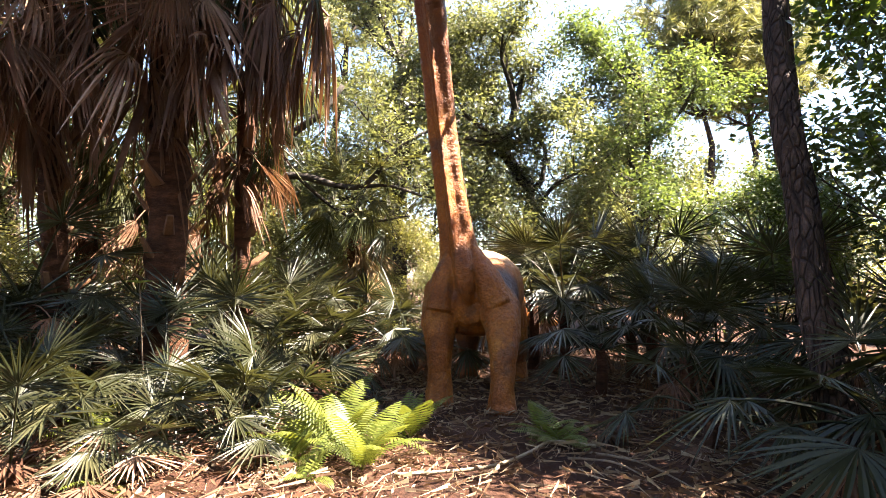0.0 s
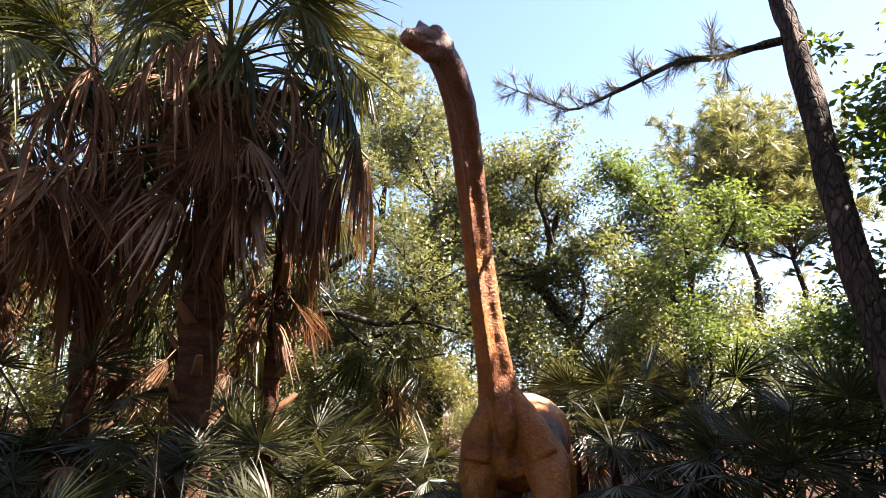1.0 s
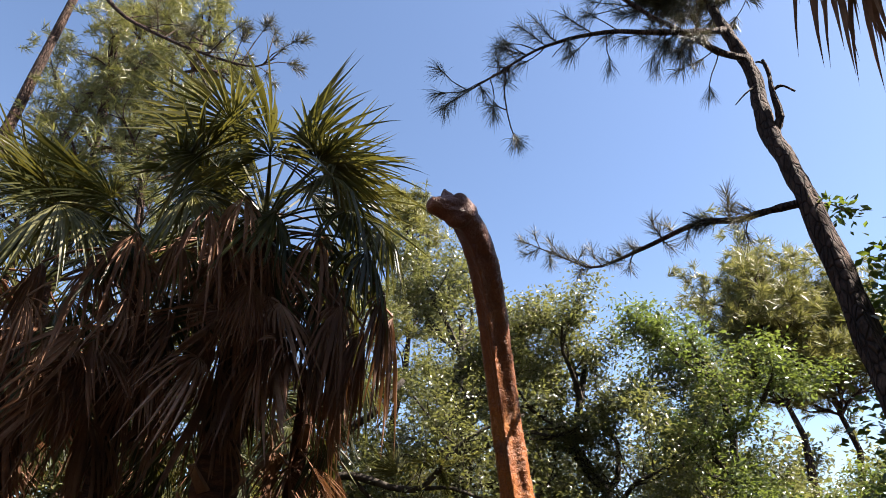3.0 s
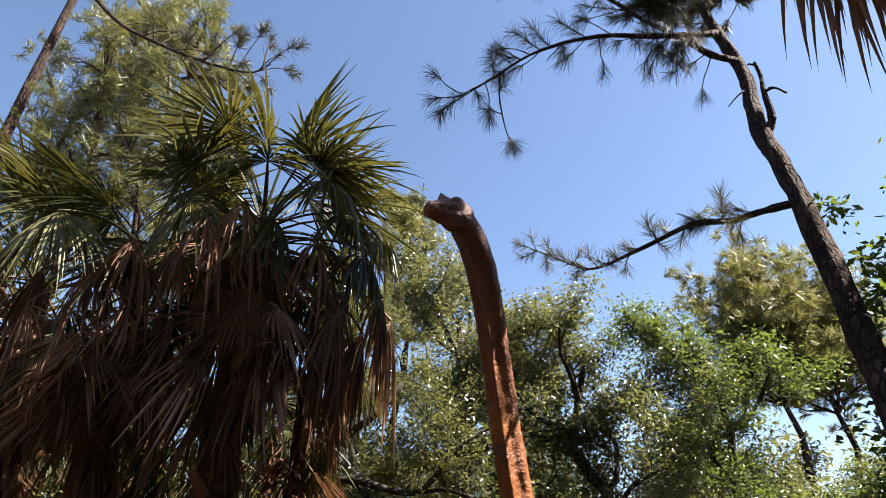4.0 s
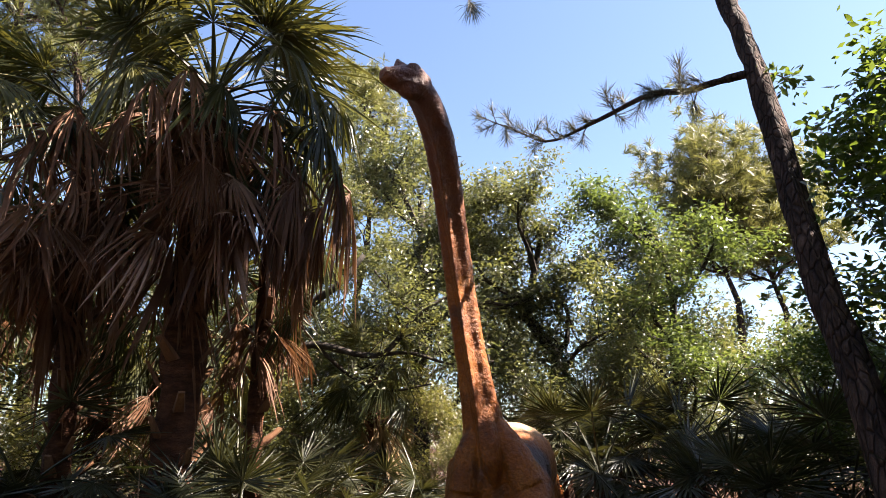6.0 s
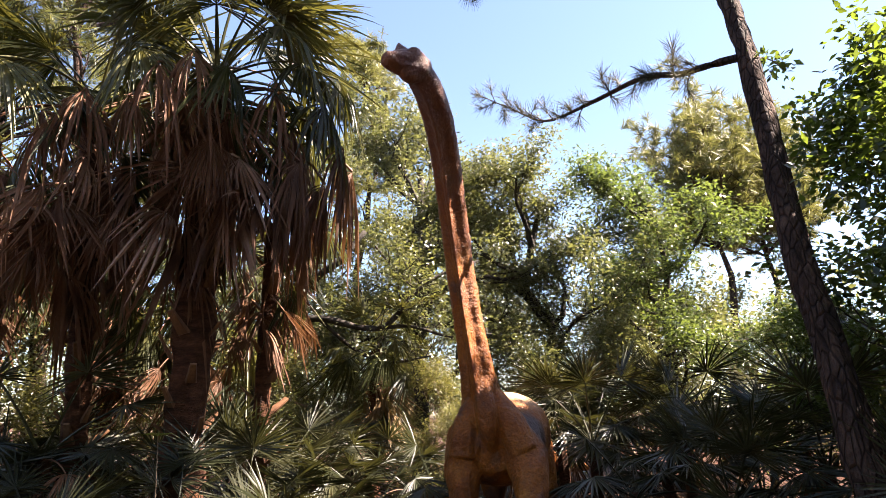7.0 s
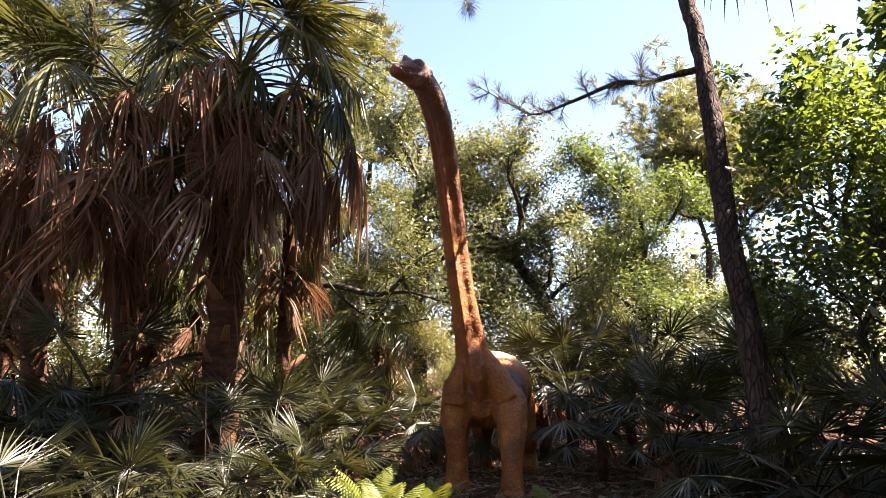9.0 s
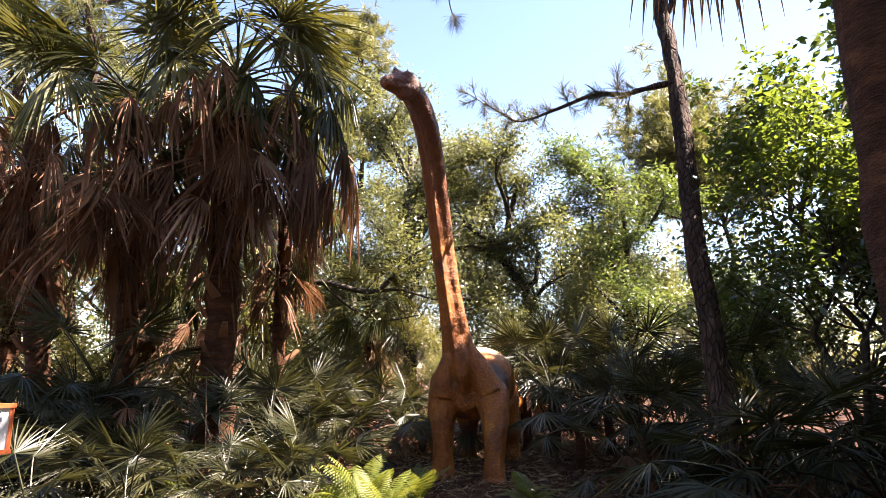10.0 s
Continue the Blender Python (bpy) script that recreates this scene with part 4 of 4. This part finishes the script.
far_pine("tall pine with yellow-green needle clumps", pose(9.4, 18.0, 0), 42, 8.0, 0.16, 22, 2.7, 0.75, 34, 0.34, 0.45)
far_pine("tall slender pine behind the palms", pose(-9.6, 13.2, 0), 43, 17.5, 0.19, 24, 3.0, 0.45, 19, 0.36)
far_pine("tall slender pine behind the palms", pose(-12.2, 13.5, 0), 44, 20.0, 0.2, 26, 3.2, 0.4, 17, 0.36)
far_pine("tall slender pine behind the palms", pose(-14.5, 14.5, 0), 46, 20.0, 0.2, 22, 3.2, 0.4, 17, 0.36)
far_pine("tall slender pine behind the palms", pose(-3.4, 18.5, 0), 45, 14.0, 0.15, 18, 2.3, 0.55, 26, 0.34)

# an oak whose dark limbs reach out below the palms
old_oak = thing("oak_tree", "old oak with dark crooked limbs and thin leaves", "tree", pose(-3.9, 10.5, 0))
limbs = [[(0, 0, -0.1, 0.16), (0.1, 0, 1.5, 0.14), (0.35, 0, 2.6, 0.12), (0.82, 0, 3.69, 0.09), (1.3, -0.05, 4.08, 0.075), (1.7, -0.1, 4.35, 0.06), (2.1, 0, 4.9, 0.04)],
         [(0.35, 0, 2.6, 0.10), (0.8, 0, 3.1, 0.075), (1.27, 0, 3.29, 0.065), (2.07, 0, 3.09, 0.055), (2.46, 0, 3.09, 0.05), (2.7, 0, 3.3, 0.045), (2.96, 0, 3.64, 0.04), (3.5, 0.05, 4.04, 0.032), (4.2, 0.1, 4.3, 0.02)],
         [(2.46, 0, 3.09, 0.035), (3.0, 0.05, 3.1, 0.028), (3.7, 0.1, 2.9, 0.02), (4.4, 0.1, 2.95, 0.012)],
         [(1.27, 0, 3.29, 0.04), (1.9, 0.2, 2.75, 0.03), (2.5, 0.3, 2.5, 0.024), (3.3, 0.3, 2.6, 0.014)],
         [(2.3, 0, 4.6, 0.02), (2.7, 0, 4.1, 0.016), (3.05, 0, 3.75, 0.01)]]
tips = []
for i, c in enumerate(limbs):
    p = curve_points(c, 26)
    part("branch" if i else "trunk", mesh_of("limb", *tube([tuple(q[:3]) for q in p], [q[3] for q in p], 9, 0.35, i), M_OAKBARK, smooth=True), old_oak)
    r = random.Random(i)
    if i:
        pieces = []
        for q in p[8::2]:
            grow(q[:3], (r.uniform(-0.4, 1), r.uniform(-1, 1), r.uniform(-0.3, 1)), r.uniform(0.5, 1.0), 0.012, r, 1, tips, pieces)
        tagged(part("twig", mesh_of("twig", *merge(pieces), M_OAKBARK), old_oak), kind="stuff")
part("leaves", leaf_cloud([tuple(t) for t in tips], [0.26] * len(tips), 9, 0.09, np.random.default_rng(4), M_OAK), old_oak)

# a tall pine at the left whose long limb reaches over the palms
left_pine = thing("pine_tree", "tall pine with a long limb reaching over the palms", "pine tree", pose(-12.6, 11.0, 0))
p = curve_points([(0, 0, -0.2, 0.2), (0.1, 0, 6, 0.17), (0, 0, 12, 0.14), (0.1, 0, 17.5, 0.10), (0.1, 0, 21, 0.05)], 30)
part("trunk", mesh_of("pine_trunk", *tube([tuple(q[:3]) for q in p], [q[3] for q in p], 12, 0.2, 2), M_PINEBARK, smooth=True), left_pine)
p = curve_points([(0.05, 0, 17.4, 0.08), (0.8, -0.5, 17.0, 0.07), (2.35, -0.5, 15.3, 0.055), (3.76, -0.5, 14.3, 0.045), (5.02, -0.5, 13.58, 0.035), (6.48, -0.5, 12.97, 0.025), (7.1, -0.5, 13.2, 0.01)], 40)
pieces, places, r = [tube([tuple(q[:3]) for q in p], [q[3] for q in p], 8, 0.4, 3)], [], random.Random(6)
for i in range(20):
    q = Vector(p[14 + int(i * 25 / 20)][:3])
    d = Vector((r.uniform(-0.1, 0.8), r.uniform(-0.5, 0.5), r.uniform(-0.3, 1))).normalized()
    e = q + d * r.uniform(0.5, 1.5)
    pieces.append(tube([q, q * 0.5 + e * 0.5 + Vector((0, 0, 0.1)), e], [0.018, 0.013, 0.008], 5))
    for k in range(2 if i > 6 else 1):
        places.append((tuple(e + Vector((r.gauss(0, 0.12), r.gauss(0, 0.12), r.gauss(0, 0.12))) * k), tuple(d)))
limb = part("branch", mesh_of("long_limb", *merge(pieces), M_PINEBARK), left_pine)
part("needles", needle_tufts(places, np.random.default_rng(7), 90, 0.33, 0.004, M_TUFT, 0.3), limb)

# the leafy trees to the right of the pine, and unseen shade trees past them
T_BAY = broad_tree("bay_tree", "dark green broad-leaved tree beside the pine", "tree", pose(4.9, 5.1, 0), 51, 6.0, 0.045, 10, 1.3, 0.11, 9, 0.24, M_BAY, M_OAKBARK, 0.35, 0.6, "bay trees", trunks=2, narrow=0.48)
# the copy at (5.6, 3.0) is added out of view to shade the right side
repeat(T_BAY, [(7.2, 6.0, 220, 1.0), (5.6, 3.0, 10, 1.0), (6.2, 7.4, 200, 0.95), (5.9, 9.6, 250, 0.6), (5.2, 8.6, 60, 0.6)])
# out-of-view trees added to shade the statue's body and the right palmettos
T_SHADE = broad_tree("bay_tree", "tall dark green tree added out of view to cast shade", "tree", pose(8.2, 7.8, 0), 52, 11.8, 0.09, 24, 1.35, 0.19, 14, 0.3, M_BAY, M_OAKBARK, 0.25, 0.6, "tall bay trees", narrow=0.5)
repeat(T_SHADE, [(8.3, 6.7, 80, 1.22), (9.3, 9.4, 300, 1.05), (9.3, 6.6, 140, 1.3), (9.4, 8.3, 20, 0.9), (8.0, 4.3, 110, 0.65), (8.1, 5.3, 220, 0.62), (7.9, 3.3, 60, 0.65)])
# a leafy sprig on the pine's trunk
sprig = thing("vine", "leafy green vine clinging to the pine trunk", "vine", pose(3.2, 5.65, 4.4))
vp = curve_points([(-0.05, -0.12, -0.6), (0.0, -0.1, 0.1), (0.02, 0.0, 0.75), (0.2, 0.1, 0.85), (0.45, 0.25, 0.8)], 16)
part("stem", mesh_of("vine_stem", *tube(vp, [0.008] * 16, 5), M_TWIG), sprig)
part("leaves", leaf_cloud([tuple(v) for v in vp[9:]], [0.2] * 7, 12, 0.12, np.random.default_rng(12), M_BAY, 0.4), sprig)

# ---- saw palmettos ----
rng3 = random.Random(77)
LEFT = [(-2.35, 6.9, 1.05), (-1.75, 6.0, 0.95), (-2.9, 6.0, 1.0), (-3.5, 7.0, 1.0), (-1.7, 7.9, 1.0), (-2.6, 8.2, 1.1), (-4.2, 6.2, 1.05), (-4.6, 7.6, 1.15), (-5.6, 6.6, 1.2), (-1.4, 9.0, 1.1), (-3.6, 5.2, 0.9),
        (-2.4, 5.0, 0.8), (-4.6, 5.0, 0.95), (-2.5, 10.0, 1.2), (-4.2, 9.6, 1.2), (-6.0, 9.5, 1.2), (-6.6, 7.6, 1.2), (-5.4, 5.4, 1.0), (-6.8, 5.8, 1.1), (-3.0, 4.2, 0.8), (-3.9, 4.2, 0.85), (-4.3, 8.5, 1.5), (-5.7, 7.9, 1.6), (-6.5, 9.0, 1.6), (-7.4, 7.2, 1.5), (-3.0, 9.3, 1.4), (-5.0, 6.9, 1.5), (-6.2, 6.7, 1.5), (-2.0, 6.5, 1.1), (-3.1, 6.7, 1.15), (-1.5, 7.0, 1.0), (-3.9, 6.7, 1.2), (-2.7, 7.5, 1.2), (-1.2, 8.2, 1.0), (-2.1, 9.0, 1.25), (-3.3, 8.6, 1.3), (-5.0, 6.0, 1.2), (-5.2, 8.0, 1.3), (-2.0, 5.4, 0.8), (-3.3, 4.8, 0.9), (-4.4, 4.4, 0.9), (-5.8, 4.6, 1.0), (-1.75, 5.1, 0.8), (-1.55, 5.6, 0.85), (-2.05, 4.6, 0.7), (-2.7, 4.7, 0.8), (-0.9, 9.6, 1.1), (-0.45, 9.0, 1.0), (-1.5, 10.0, 1.2)]
for i, (x, y, s) in enumerate(LEFT):
    saw_palmetto("saw palmetto clump with grey-green fans in dappled sun", x, y, 200 + i, rng3.choice((6, 7, 8)), s * 1.05, rng3.choice((2, 3, 4)), stem=max(0.0, (y - 6.5) * 0.12))
RIGHT = [(2.0, 7.6, 1.1), (2.7, 8.6, 1.25), (1.9, 9.4, 1.25), (3.4, 7.4, 1.2), (2.6, 6.4, 1.1), (3.9, 6.2, 1.2), (4.4, 7.8, 1.3), (3.4, 9.8, 1.35), (2.2, 10.8, 1.3), (4.9, 9.2, 1.35), (2.3, 5.2, 0.9), (3.5, 4.4, 1.1), (4.5, 5.0, 1.2), (5.6, 6.6, 1.3), (2.75, 3.7, 1.05), (3.6, 3.4, 1.1), (5.4, 4.6, 1.2), (1.3, 10.6, 1.2), (4.0, 11.2, 1.4), (5.8, 10.8, 1.4), (1.5, 9.9, 1.3)]
for i, (x, y, s) in enumerate(RIGHT):
    saw_palmetto("dark saw palmetto clump in the shade", x, y, 300 + i, rng3.choice((10, 11, 12)), s * 1.1, rng3.choice((1, 2, 3)), stem=0.15 + 0.3 * rng3.random() + max(0.0, (y - 6) * 0.16))

saw_palmetto("dark saw palmetto with large fans on a raised stem", -5.1, 7.3, 290, 11, 1.5, 2, stem=1.0)

# ---- ferns ----
for i, (x, y, s, n) in enumerate([(-0.82, 5.0, 1.0, 10), (-1.0, 5.5, 0.95, 9), (-0.62, 4.65, 0.85, 9), (-0.72, 5.8, 0.62, 8), (-1.15, 4.75, 0.55, 7), (-0.95, 4.4, 0.5, 6), (1.05, 5.35, 0.6, 9), (0.95, 5.6, 0.55, 7), (-0.3, 5.5, 0.7, 8), (-1.3, 5.0, 0.8, 9), (-2.9, 5.3, 0.7, 9), (-3.3, 5.6, 0.7, 8), (-2.3, 4.2, 0.5, 7)]):
    fern("bright yellow-green fern in the sun", x, y, 400 + i, n, s)

# ---- fallen fronds and a bright seedling ----
FALLEN = [fan_leaf("fallen_fan", m, 90 + i, n=24, spread=100, length=0.5, fused=0.38, petiole=0.5, elev=10, bend=14, sag=0.03, pleat=0.35, stalk=0.009, tatter=0.06) for i, m in enumerate((M_DEAD, M_DEAD, M_PALMETTO))]
for i, (x, y, a, k, s) in enumerate([(-1.75, 4.75, -20, 0, 0.9), (-2.3, 4.35, 200, 1, 1.0), (-2.95, 4.15, 80, 0, 1.0), (-1.95, 5.2, 150, 1, 0.9), (-3.4, 4.6, 20, 0, 1.1), (-1.25, 4.15, 230, 1, 0.8), (-3.9, 5.0, 300, 0, 1.1), (-2.5, 5.6, 60, 1, 1.0), (-1.4, 5.7, 110, 0, 0.9), (-4.6, 5.6, 170, 1, 1.1), (1.7, 6.1, 250, 0, 1.0), (2.0, 5.6, 290, 1, 1.0)]):
    thing("fallen_frond", "dry tan fan leaf lying on the ground", "palm leaf", pose(x, y, 0.03, 0, 0, a) @ Matrix.Scale(s, 4), "fallen fronds", data=FALLEN[k])
for x, y, a in ((2.35, 3.55, 170), (2.7, 3.95, 200)):
    thing("fallen_frond", "grey-green fan leaf lying low in the shade", "palm leaf", pose(x, y, 0.05, 0, 0, a) @ Matrix.Scale(1.25, 4), "fallen fronds", data=FALLEN[2])
for i in range(16):
    a, r = radians(137.5 * i), 0.1 + 0.035 * i
    thing("fallen_frond", "reddish dry fan leaf in a heap on the ground", "palm leaf", pose(-2.75 + r * math.cos(a), 4.55 + 0.7 * r * math.sin(a), 0.05 + 0.22 * max(0, 1 - r * 1.6), 0, 12 - 3 * (i % 7), 67 * i) @ Matrix.Scale(0.75, 4), "heap of dry fronds", data=FALLEN[i % 2])
seedling = thing("seedling", "bright green seedling with a whorl of leaves", "seedling", pose(-3.05, 6.0, 0))
part("stem", mesh_of("seedling_stem", *tube([(0.05, 0.1, -0.05), (0.02, 0.05, 0.7), (0, 0, 1.42)], [0.01, 0.008, 0.005], 6), M_TWIG), seedling)
for i in range(9):
    t = radians(40 * i)
    c, s2 = math.cos(t), math.sin(t)
    L = 0.13 + 0.02 * (i % 3)
    pts = [(0, 0, 1.42)] + [(c * L * r - s2 * w, s2 * L * r + c * w, 1.42 + 0.05 * r - 0.03 * r * r + abs(w) * 0.4) for r, w in ((0.5, 0.022), (1.0, 0.0), (0.5, -0.022))]
    part("leaf", mesh_of("seedling_leaf", pts, [(0, 1, 2), (0, 2, 3)], M_FERN), seedling)

# ---- rope, sticks, stone on the ground ----
rp = curve_points([(-0.35, 4.42, 0.05), (-0.05, 4.46, 0.055), (0.3, 4.55, 0.06), (0.55, 4.75, 0.06), (0.75, 5.0, 0.06), (0.95, 5.2, 0.08), (1.3, 5.1, 0.07)], 40)
thing("rope", "pale rope lying in a curve on the soil", "rope", data=mesh_of("rope", *tube(rp, [0.014] * 40, 8), M_ROPE, smooth=True))
for i, (a, b) in enumerate((((1.2, 5.0, 0.05), (1.75, 4.15, 0.04)), ((1.0, 4.8, 0.06), (1.5, 4.3, 0.05)), ((-1.6, 4.6, 0.06), (-1.1, 4.1, 0.25)), ((-2.6, 4.7, 0.1), (-1.7, 4.5, 0.05)))):
    p = curve_points([a, tuple(np.array(a) * 0.5 + np.array(b) * 0.5 + np.array((0.05, 0.03, 0.04))), b], 10)
    thing("stick", "thin dry stick lying on the ground", "stick", group="fallen sticks", data=mesh_of("stick", *tube(p, [0.012 - 0.0008 * k for k in range(10)], 6, 0.3, i), M_TWIG))

# ---- orange-framed sign ----
sign = thing("sign", "orange-framed sign with a white printed sheet", "sign", pose(-3.05, 2.25, 0, 0, 0, 28))


def box(x0, y0, z0, x1, y1, z1):
    v = [(x, y, z) for z in (z0, z1) for y in (y0, y1) for x in (x0, x1)]
    return v, [(0, 2, 3, 1), (4, 5, 7, 6), (0, 1, 5, 4), (2, 6, 7, 3), (1, 3, 7, 5), (0, 4, 6, 2)]


part("post", mesh_of("post", *box(-0.03, 0.022, -0.2, 0.03, 0.07, 1.1), M_ORANGE), sign)
part("panel", mesh_of("panel", *box(-0.2, -0.004, 1.03, 0.2, 0.012, 1.3), M_PAPER), sign)
for b in ((-0.23, -0.015, 1.3, 0.23, 0.02, 1.33), (-0.23, -0.015, 1.0, 0.23, 0.02, 1.03), (-0.23, -0.015, 1.03, -0.2, 0.02, 1.3), (0.2, -0.008, 1.03, 0.222, 0.02, 1.3)):
    part("frame", mesh_of("frame", *box(*b), M_ORANGE), sign)
for x0, x1, z, h in ((-0.15, 0.15, 1.265, 0.012), (-0.16, 0.16, 1.21, 0.03), (-0.16, 0.12, 1.17, 0.012), (-0.16, 0.15, 1.14, 0.012), (-0.16, 0.10, 1.11, 0.012), (-0.16, 0.14, 1.08, 0.012)):
    part("print_bar", mesh_of("print_bar", *box(x0, -0.0065, z, x1, -0.0045, z + h), M_INK), sign)
